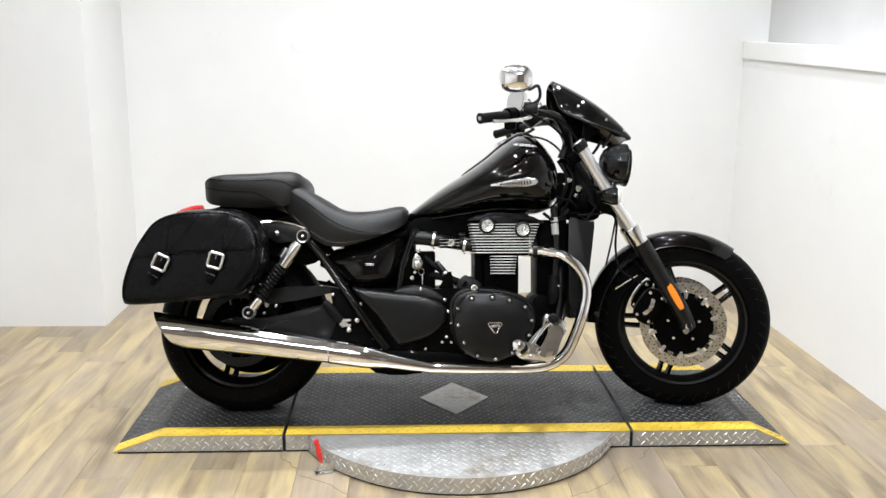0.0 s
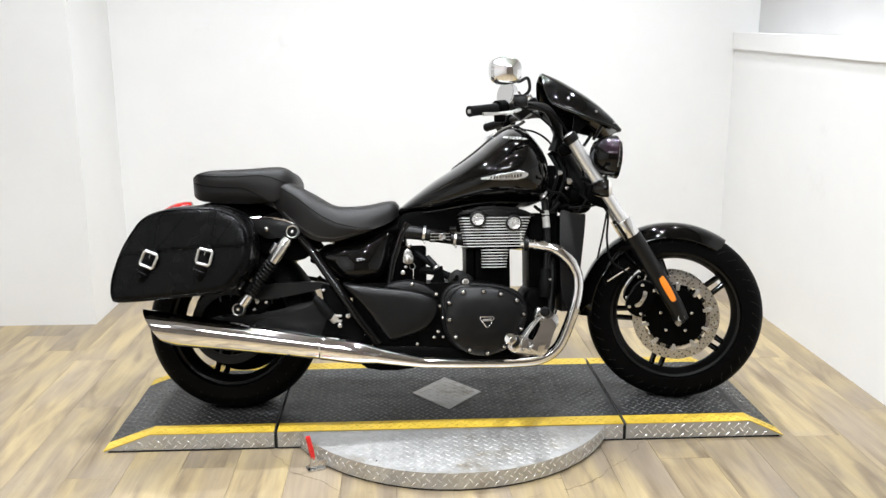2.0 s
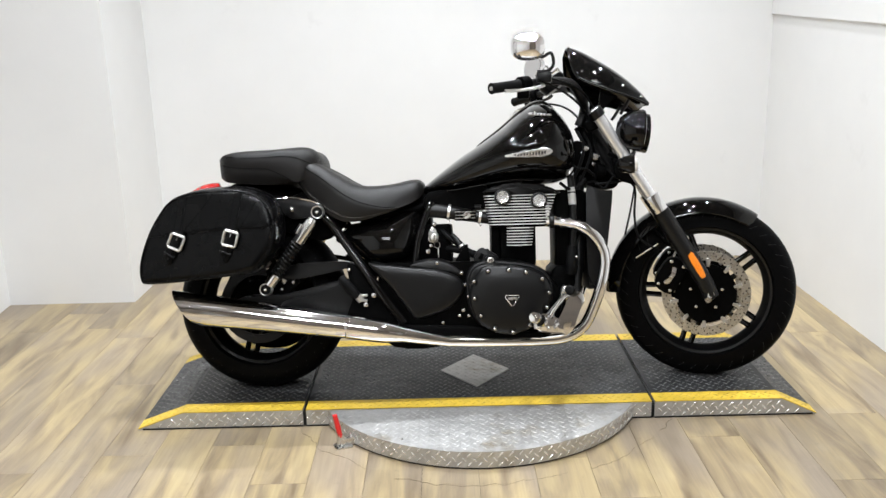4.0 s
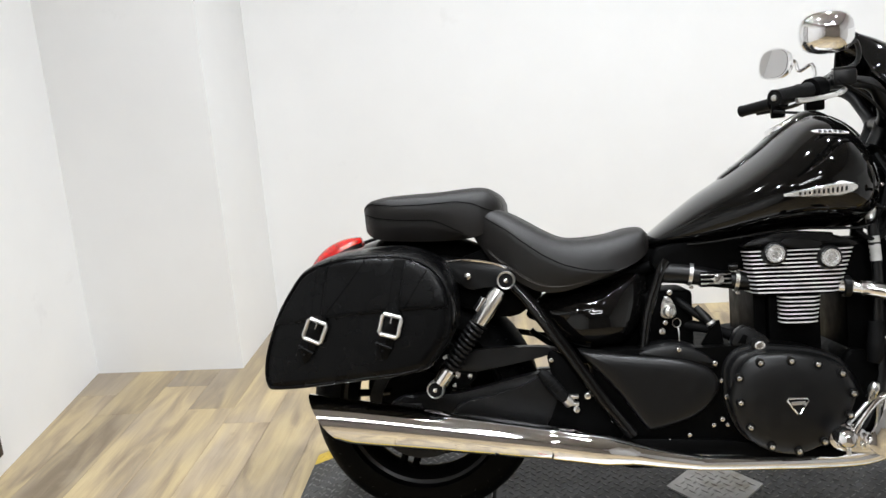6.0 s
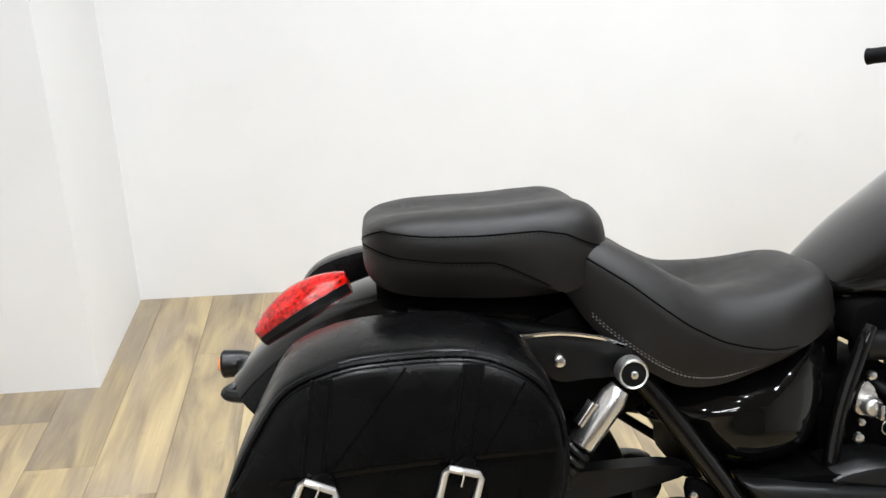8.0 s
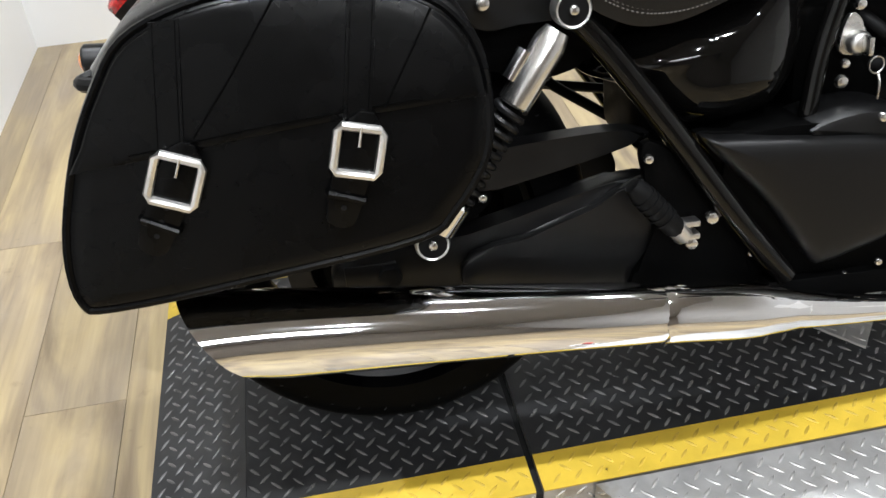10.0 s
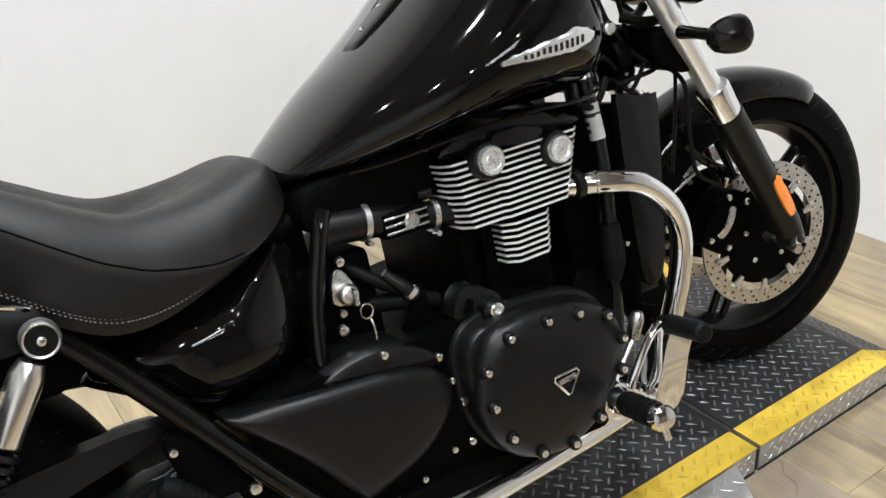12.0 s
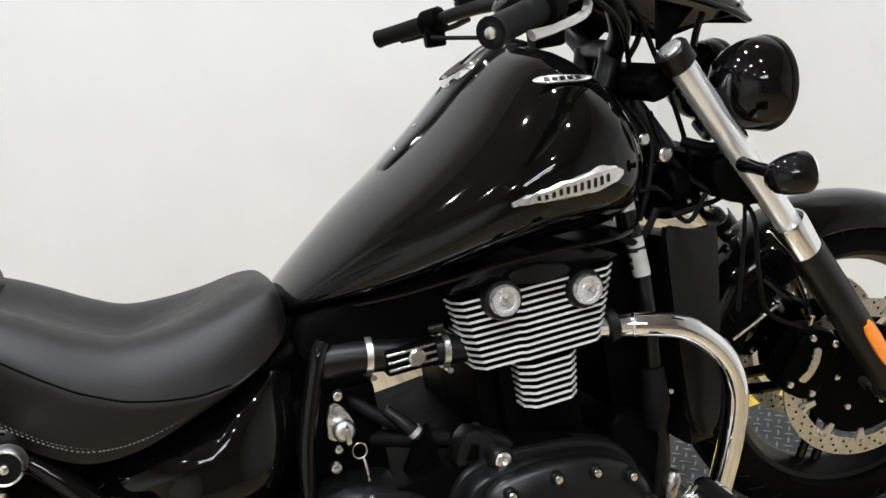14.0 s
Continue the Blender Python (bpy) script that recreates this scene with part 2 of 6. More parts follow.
def tube(pts, r, n=12, k=6, smooth=True, cap=True, bm=None, flat=1.0):
    """A round bar along the points; r may be a list, one for each point."""
    rs = list(r) if isinstance(r, (list, tuple)) else [r] * len(pts)
    line = spline(pts, k) if smooth else [Vector(p) for p in pts]
    m, rings, up = len(line), [], None
    for i, p in enumerate(line):
        t = (line[min(i + 1, m - 1)] - line[max(i - 1, 0)]).normalized()
        if up is None:
            up = t.orthogonal().normalized()
        up = (up - t * up.dot(t)).normalized()
        side = t.cross(up)
        f = i / max(1, m - 1) * (len(rs) - 1)
        a = min(int(f), len(rs) - 2) if len(rs) > 1 else 0
        rad = rs[a] + (rs[min(a + 1, len(rs) - 1)] - rs[a]) * (f - a)
        rings.append([p + rad * (math.cos(q) * up * flat + math.sin(q) * side) for q in (2 * math.pi * j / n for j in range(n))])
    return loft(rings, cap, True, bm)


def lathe(profile, centre=(0, 0, 0), axis="Y", n=32, bm=None, m=None, cap=True):
    """Turned shape: profile of (radius, along the axis)."""
    bm = bm or bmesh.new()
    c = Vector(centre)
    rings = []
    for r, h in profile:
        ring = []
        for j in range(n):
            a = 2 * math.pi * j / n
            u, v = r * math.cos(a), r * math.sin(a)
            p = Vector((u, h, v)) if axis == "Y" else Vector((u, v, h)) if axis == "Z" else Vector((h, u, v))
            ring.append((m @ p if m else p) + c)
        rings.append(ring)
    return loft(rings, cap and profile[0] != profile[-1], True, bm)


def prism(outline, y0, y1, bevel=0.0, seg=2, bm=None, tilt=0.0):
    """An outline in x and z, thick from y0 to y1, with rounded rims."""
    bm = bm or bmesh.new()
    a = [bm.verts.new((x, y0, z)) for x, z in outline]
    b = [bm.verts.new((x, y1, z)) for x, z in outline]
    n = len(outline)
    fa, fb = bm.faces.new(a), bm.faces.new(b[::-1])
    for i in range(n):
        bm.faces.new((a[i], b[i], b[(i + 1) % n], a[(i + 1) % n]))
    if bevel:
        es = [e for f in (fa, fb) for e in f.edges]
        bmesh.ops.bevel(bm, geom=es, offset=bevel, segments=seg, affect="EDGES", profile=0.6)
    return bm


def rounded(outline, k=4):
    """A closed smooth outline through points in x and z."""
    n, out = len(outline), []
    for i in range(n):
        a, b, c, d = (Vector(outline[(i + j) % n]) for j in (-1, 0, 1, 2))
        for s in range(k):
            t = s / k
            out.append(tuple(0.5 * (2 * b + (c - a) * t + (2 * a - 5 * b + 4 * c - d) * t * t + (3 * b - a - 3 * c + d) * t**3)))
    return out


def shrink(outline, by):
    """The outline drawn in towards its middle."""
    n = len(outline)
    area = sum(outline[i][0] * outline[(i + 1) % n][1] - outline[(i + 1) % n][0] * outline[i][1] for i in range(n))
    s, out = (1 if area > 0 else -1), []
    for i in range(n):
        (ax, az), (bx, bz), (cx, cz) = outline[i - 1], outline[i], outline[(i + 1) % n]
        d = Vector((cx - ax, cz - az)).normalized()
        out.append((bx - s * d[1] * by, bz + s * d[0] * by))
    return out


def dome(outline, y0, y1, steps=((0, 0), (0.004, 0.6), (0.012, 0.9), (0.03, 1.0)), bm=None):
    """A cover with a domed face: the outline at y0, drawn in by each step towards y1."""
    rings = [[(x, y0 + (y1 - y0) * f, z) for x, z in (shrink(outline, s) if s else outline)] for s, f in steps]
    return loft(rings, True, True, bm)


def pillow(outline, y0, y1, flat=2.6, steps=(1.0, 0.992, 0.975, 0.945, 0.90, 0.83, 0.72, 0.56, 0.36, 0.15), bm=None):
    """A cushion-shaped cover over the outline, from y0 at its rim to y1 at its middle."""
    cx, cz = sum(p[0] for p in outline) / len(outline), sum(p[1] for p in outline) / len(outline)
    rings = [[(x, y0, z) for x, z in outline]]
    rings += [[(cx + (x - cx) * k, y0 + (y1 - y0) * (1 - k**flat) ** (1 / flat), cz + (z - cz) * k) for x, z in outline] for k in steps[1:]]
    return loft(rings, True, True, bm)


def rod(a, b, r, n=12, bm=None):
    return tube([a, b], r, n, 1, False, True, bm)


def bolt_shape(r=0.006, h=0.006, socket=True):
    """A dome-headed bolt that points along -y."""
    bm = bmesh.new()
    lathe([(r, 0), (r, -h * 0.55), (r * 0.78, -h * 0.9), (r * 0.5, -h)], n=12, bm=bm)
    return bm


# ---- room ----
def slab(name, x0, x1, y0, y1, z0, z1, mat, label, category="wall"):
    return tagged(part(name, box(x0, x1, y0, y1, z0, z1), mat), label, category, kind="structure")


BACK, RIGHT, CEILING = 1.865, 1.685, 3.10
floor = slab("floor", -3.2, 4.2, -6.2, 2.2, -0.06, -0.005, DIRT, "oak-look vinyl plank floor with worn light boards", "floor")
# never in view; its dark tone only shapes bounce and reflections
slab("ceiling", -3.2, 4.2, -6.2, 2.2, CEILING, CEILING + 0.1, CEIL, "plain unseen ceiling above the showroom bay, darkened for the reflections", "ceiling")
slab("wall_north", -2.6, RIGHT + 0.3, BACK, BACK + 0.12, -0.005, CEILING, WALL, "bright white painted wall behind the motorcycle")
slab("wall_pier", -2.7, -1.722, 1.268, BACK, -0.005, CEILING, WALL, "white painted boxed-out pier beside the back wall")
LW = part("wall_west", prism([(-2.365, 1.28), (-1.725, -6.2), (-1.885, -6.2), (-2.525, 1.28)], -0.005, CEILING), WALL)
LW.data.transform(Matrix(((1, 0, 0, 0), (0, 0, 1, 0), (0, 1, 0, 0), (0, 0, 0, 1))))
tagged(LW, "white painted side wall with a steel-framed mesh panel", "wall", kind="structure")
slab("wall_east", RIGHT, RIGHT + 0.12, -1.2, BACK, -0.005, 1.40, WALL, "low white painted partition wall with scuff marks")
slab("wall_east_upper", RIGHT + 0.13, RIGHT + 0.26, -6.2, BACK, -0.005, CEILING, UPPER, "grey painted wall above the low partition")
# added behind the camera to close the room and give a brown reflection
slab("wall_south", -3.2, 4.2, -6.2, -6.1, -0.005, CEILING, HALL, "unseen far wall added behind the camera, browned for the reflections")
LEDGE = part("trim", loft([[(RIGHT - 0.012, y, z0), (RIGHT - 0.012, y, z1), (RIGHT + 0.127, y, z1), (RIGHT + 0.127, y, z0)] for y, z0, z1 in ((BACK - 0.003, 1.352, 1.440), (-1.2, 1.255, 1.345))]), WALL)
tagged(LEDGE, "white painted capping board along the low partition", "trim", kind="structure")


def ceiling_lamp(x, y, watts):
    """A round recessed lamp: white ring, glowing glass, and its light."""
    ob = thing("ceiling_lamp", pose(x, y, CEILING), "round white recessed ceiling lamp, switched on", "lamp", "recessed ceiling lamps")
    part("ring", lathe([(0.075, 0), (0.085, -0.012), (0.06, -0.014), (0.055, 0.0)], axis="Z", n=24), WHITEMETAL, ob)
    part("lamp_glass", lathe([(0.001, -0.006), (0.040, -0.006), (0.054, -0.003)], axis="Z", n=24), LAMPGLASS, ob, "glowing frosted glass")
    light = bpy.data.lights.new("lamp_light", "AREA")
    light.shape, light.size, light.energy, light.color = "DISK", 0.055, watts, (0.90, 0.945, 1.0)
    light.spread = radians(122)
    o = new("lamp_light", light)
    o.parent, o.matrix_basis = ob, pose(0, 0, -0.02)


def tube_lamp(x, y, watts):
    """A fluorescent batten with two tubes, hung under the ceiling."""
    ob = thing("tube_lamp", pose(x, y, CEILING - 0.06), "white twin fluorescent batten lamp, switched on", "lamp", "fluorescent battens")
    part("housing", box(-0.6, 0.6, -0.07, 0.07, 0, 0.06, 0.006), WHITEMETAL, ob)
    for dy in (-0.04, 0.04):
        part("tube", rod((-0.58, dy, -0.02), (0.58, dy, -0.02), 0.014), TUBEGLASS, ob, "glowing white tube")
    light = bpy.data.lights.new("tube_light", "AREA")
    light.shape, light.size, light.size_y, light.energy, light.color = "RECTANGLE", 1.15, 0.1, watts, (0.92, 0.955, 1.0)
    o = new("tube_light", light)
    o.parent, o.matrix_basis = ob, pose(0, 0, -0.045)


for lx, ly in LAMPS:
    ceiling_lamp(lx, ly, LAMP_WATTS)
for lx, ly in TUBES:
    tube_lamp(lx, ly, TUBE_WATTS)


# steel-framed mesh panel on the side wall
def mesh_panel():
    ob = thing("mesh_panel", pose(-2.284, 0.385, 0.085, 0, 0, 94.9), "raw steel framed panel with expanded metal mesh over white board", "panel")
    w, h, b = 1.25, 2.0, 0.075
    part("backing", box(-w + 0.02, -0.02, 0.012, 0.018, 0.02, h - 0.02), PANEL, ob, "white backing board")
    for name, x0, x1, z0, z1 in (("stile", -b, 0, 0, h), ("stile", -w, -w + b, 0, h), ("rail", -w + b, -b, 0, b), ("rail", -w + b, -b, h - b, h)):
        part(name, box(x0, x1, -0.03, 0.012, z0, z1, 0.004), RUST, ob)
    part("lip", box(-b * 0.45, -b * 0.38, -0.033, -0.029, 0.01, h - 0.01), HOLE, ob)
    for i in range(8):
        part("bolt", lathe([(0.007, -0.030), (0.007, -0.034), (0.004, -0.036)], (-0.02, 0, 0.06 + i * 0.27), n=10), BOLT, ob)
    bm = bmesh.new()
    rows, cols = 92, 34
    for r in range(rows):
        for c in range(cols):
            x, z = -w + b + c * (w - 2 * b) / cols, b + r * (h - 2 * b) / rows
            dx, dz = (w - 2 * b) / cols, (h - 2 * b) / rows
            for za, zb in ((0, dz), (dz, 0)):
                p = [(x, -0.004, z + za), (x + dx, -0.004, z + zb), (x + dx, -0.004, z + zb + 0.0032), (x, -0.004, z + za + 0.0032)]
                v = [bm.verts.new(q) for q in p]
                bm.faces.new(v)
    m = part("wire_mesh", bm, WIRE, ob, "dark expanded metal mesh")
    m["kind"] = "stuff"


mesh_panel()


# ---- lift platform ----
DZ = 0.062
LOZ = 0.0016


def treads(bm, x0, x1, y0, y1, frame_of, inside=None, pitch=0.0235, ln=0.0122, wd=0.0023):
    """Raised lozenges on a lattice turned by 45 degrees, each pointing at the middle of its neighbours. frame_of gives a point of the plate from two lengths and a height."""
    h = math.sqrt(0.5)
    cx0, cy0 = (x0 + x1) / 2, (y0 + y1) / 2
    n = int(((x1 - x0) + (y1 - y0)) / 2 / pitch) + 3
    for i in range(-n, n + 1):
        for j in range(-n, n + 1):
            cx, cy = cx0 + (i - j) * pitch * h, cy0 + (i + j) * pitch * h
            if not (x0 + 0.007 < cx < x1 - 0.007 and y0 + 0.007 < cy < y1 - 0.007) or (inside and not inside(cx, cy)):
                continue
            c, s = (h, h) if (i + j) % 2 else (h, -h)
            ring = [(ln, 0), (0.45 * ln, wd), (-0.45 * ln, wd), (-ln, 0), (-0.45 * ln, -wd), (0.45 * ln, -wd)]
            lo = [bm.verts.new(frame_of(cx + u * c - v * s, cy + u * s + v * c, 0)) for u, v in ring]
            hi = [bm.verts.new(frame_of(cx + 0.66 * (u * c - v * s), cy + 0.66 * (u * s + v * c), LOZ)) for u, v in ring]
            for k in range(6):
                bm.faces.new((lo[k], lo[(k + 1) % 6], hi[(k + 1) % 6], hi[k]))
            bm.faces.new(hi)
    return bm


def tread_part(name, mat, ob, label, x0, x1, y0, y1, frame_of, inside=None):
    o = part(name, treads(bmesh.new(), x0, x1, y0, y1, frame_of, inside), mat, ob, label, 80)
    o["kind"] = "stuff"
    return o


NEAR, FAR, STRIP = -0.190, 0.473, 0.068


def deck_section(name, label, x0, x1, slope0=0.0, slope1=0.0, kind_word="platform"):
    """A run of tread-plate deck between x0 and x1; slope: length of the ramp at that end."""
    ob = thing(name, None, label, kind_word)
    pts = [(x0 - slope0, 0.004)] if slope0 else []
    pts += [(x0, DZ), (x1, DZ)]
    pts += [(x1 + slope1, 0.004)] if slope1 else []
    base = [(pts[0][0], 0.0)] + pts + [(pts[-1][0], 0.0)]
    part("body", prism(base, NEAR + 0.001, FAR - 0.001), PLATE, ob, "aluminium tread plate side")
    flat = lambda u, v, h: (u, v, DZ + 0.003 + h)
    spans = [(x0, x1, flat)]
    for xa, ln, sg in ((x0, slope0, -1), (x1, slope1, 1)):
        if ln:
            tl = math.hypot(ln, DZ - 0.004)
            cs, sn = ln / tl, (DZ - 0.004) / tl
            spans.append((0, tl, (lambda xa, sg, cs, sn: lambda u, v, h: (xa + sg * (u * cs + (h + 0.003) * sn), v, DZ + (h + 0.003) * cs - u * sn))(xa, sg, cs, sn)))
    for a, b, f in spans:
        for nm, mat, ya, yb, lb in (("deck_skin", DECK, NEAR + STRIP, FAR - STRIP, "dark grey painted tread plate"), ("edge_stripe", YELLOW, NEAR, NEAR + STRIP, "worn yellow painted edge"), ("edge_stripe", YELLOW, FAR - STRIP, FAR, "worn yellow painted edge")):
            bm = bmesh.new()
            lo = [bm.verts.new(f(u, v, -0.0029)) for u, v in ((a, ya), (b, ya), (b, yb), (a, yb))]
            hi = [bm.verts.new(f(u, v, 0)) for u, v in ((a, ya), (b, ya), (b, yb), (a, yb))]
            bm.faces.new(hi)
            for k in range(4):
                bm.faces.new((lo[k], lo[(k + 1) % 4], hi[(k + 1) % 4], hi[k]))
            skin = part(nm, bm, mat, ob, lb)
            tread_part("treads", TREAD if mat == DECK else YTREAD, skin, "", a + 0.002, b - 0.002, ya, yb, f)
    # near-black strip along the foot of the near side
    side = part("side_foot_strip", box(pts[0][0] + slope0 * 0.1, pts[-1][0] - slope1 * 0.1, NEAR - 0.001, NEAR + 0.002, 0.001, 0.006), HOLE, ob)
    # side lozenges in a brighter metal than the plate, to put in their glints
    tread_part("side_treads", EMBLEM, ob, "", x0 - slope0, x1 + slope1, 0.004, DZ - 0.004, lambda u, v, h: (u, NEAR + 0.001 - h, v),
               lambda u, v: v < DZ * min(1, (u - x0 + slope0) / (slope0 or 1) if u < x0 else 1, (x1 + slope1 - u) / (slope1 or 1) if u > x1 else 1) - 0.012)
    return ob


deck_section("platform_ramp", "dark tread-plate ramp section with yellow edges under the rear wheel", -1.062, -0.640, slope0=0.160)
centre_deck = deck_section("centre_platform", "dark tread-plate platform with yellow edges under the engine", -0.628, 0.585)
# black boxes in the two deck joints stand for the shade down there
for gx in (-0.6340, 0.5910):
    part("joint_shade", box(gx - 0.0055, gx + 0.0055, NEAR + 0.004, FAR - 0.004, 0.0, DZ - 0.008), HOLE, centre_deck, "black fill for the shade in the gap between the deck sections")
deck_section("platform_ramp", "dark tread-plate ramp section with yellow edges under the front wheel", 0.597, 1.042, slope1=0.124)


def turntable():
    """The round plate that sticks out from under the near edge of the platform."""
    ob = thing("turntable", pose(-0.017, 0.075, 0), "round aluminium tread-plate turntable below the platform edge", "turntable")
    R, top = 0.597, 0.062
    ends = [math.asin((NEAR - 0.004 - 0.075) / R)]
    a0, a1 = math.pi - ends[0], 2 * math.pi + ends[0]
    arc = [(R * math.cos(a0 + (a1 - a0) * i / 72), R * math.sin(a0 + (a1 - a0) * i / 72)) for i in range(73)]
    bm = bmesh.new()
    for z0, z1 in ((0.007, top),):
        lo, hi = [bm.verts.new((x, y, z0)) for x, y in arc], [bm.verts.new((x, y, z1)) for x, y in arc]
        bm.faces.new(hi)
        bm.faces.new(lo[::-1])
        for i in range(73):
            j = (i + 1) % 73
            bm.faces.new((lo[i], lo[j], hi[j], hi[i]))
    part("plate", bm, PLATE, ob)
    # solid black slab in place of the shade below the rim
    part("base_shadow_gap", loft([[(x * 0.992, y * 0.992, z) for x, y in arc] for z in (0.0, 0.008)]), HOLE, ob, "black slab standing in for the shade under the plate")
    tread_part("treads", PLATE, ob, "", -R, R, -R, NEAR - 0.085, lambda u, v, h: (u, v, top + h), lambda u, v: math.hypot(u, v) < R - 0.012)
    ln = R * (a1 - a0)
    # rim lozenges likewise lightened to carry the glints
    tread_part("rim_treads", EMBLEM, ob, "", 0, ln, 0.009, top - 0.002, lambda u, v, h: ((R + h) * math.cos(a0 + u / R), (R + h) * math.sin(a0 + u / R), v))
    for a in (206, 242, 298, 334):
        part("rivet", lathe([(0.005, 0), (0.005, 0.002), (0.002, 0.003)], ((R - 0.03) * math.cos(radians(a)), (R - 0.03) * math.sin(radians(a)), top), axis="Z", n=10), STEEL, ob)


turntable()


def diamond_plate():
    ob = thing("diamond_plate", pose(-0.022, 0.120, DZ + 0.0035), "diamond-shaped bare aluminium tread plate lying on the platform", "plate")
    w, d = 0.133, 0.155
    bm = bmesh.new()
    lo = [bm.verts.new((x, y, 0)) for x, y in ((w, 0), (0, d), (-w, 0), (0, -d))]
    hi = [bm.verts.new((x * 0.99, y * 0.99, 0.004)) for x, y in ((w, 0), (0, d), (-w, 0), (0, -d))]
    bm.faces.new(hi)
    for k in range(4):
        bm.faces.new((lo[k], lo[(k + 1) % 4], hi[(k + 1) % 4], hi[k]))
    skin = part("plate", bm, PLATE, ob)
    tread_part("treads", PLATE, ob, "", -w, w, -d, d, lambda u, v, h: (u, v, 0.004 + h), lambda u, v: abs(u) / w + abs(v) / d < 0.90)


diamond_plate()


def toggle_clamp():
    """The red-handled clamp that locks the turntable."""
    ob = thing("toggle_clamp", pose(-0.485, -0.345, 0, 0, 0, 20), "small steel toggle clamp with a red handle beside the turntable", "clamp")
    part("base", box(-0.028, 0.03, -0.02, 0.02, 0.0, 0.006, 0.001), STEEL, ob)
    part("jaw", box(-0.01, 0.05, -0.008, 0.008, 0.006, 0.030, 0.002), STEEL, ob)
    part("link", prism([(-0.02, 0.006), (0.012, 0.006), (0.004, 0.042), (-0.012, 0.045)], -0.006, 0.006, 0.001), STEEL, ob)
    part("spindle", rod((0.045, 0, 0.034), (0.045, 0, 0.004), 0.005), STEEL, ob)
    part("handle", tube([(-0.006, 0, 0.036), (-0.012, 0.004, 0.070), (-0.020, 0.008, 0.115)], [0.007, 0.0095, 0.008], 10), REDGRIP, ob, "red vinyl handle grip")


toggle_clamp()


# ---- motorcycle ----
# x forward, y to the bike's left, z up from the deck; it leans on its stand.
LEAN = pose(-0.012, 0.019, 0.067, -13.3, -0.5, -1.91)
bike = thing("motorcycle", LEAN, "black cruiser motorcycle with chrome exhaust and leather saddlebags on the platform", "motorcycle")
STEER_AT, RAKE, TURN = Vector((0.405, 0, 0.93)), radians(31.5), radians(-9.0)
axis = Vector((-math.sin(RAKE), 0, math.cos(RAKE)))
ROLLED = Matrix.Translation(STEER_AT) @ Matrix.Rotation(TURN, 4, axis) @ Matrix.Translation(-STEER_AT)
WHEEL_AT = Vector((0.846, 0.028, 0.322))
STEER = Matrix.Translation(WHEEL_AT) @ Matrix.Rotation(radians(-12.3), 4, axis) @ Matrix.Translation((-0.822, 0, -0.319))
STEER_BAR = Matrix.Translation((-0.006, 0.0, 0.004)) @ ROLLED
YOKE = Matrix.Translation((0.0, -0.075, 0.0)) @ ROLLED


def steered(ob):
    ob.matrix_basis = STEER
    return ob


BOLTS = part("bolt", bolt_shape(0.0062, 0.006), BOLT, bike, "bright dome-headed bolt")
BOLTS.matrix_basis = pose(-0.048, -0.252, 0.29)


def bolt(x, y, z, s=1.0, parent=None):
    o = twin("bolt", BOLTS, parent or bike, pose(x, y, z) @ Matrix.Scale(s, 4))
    return o


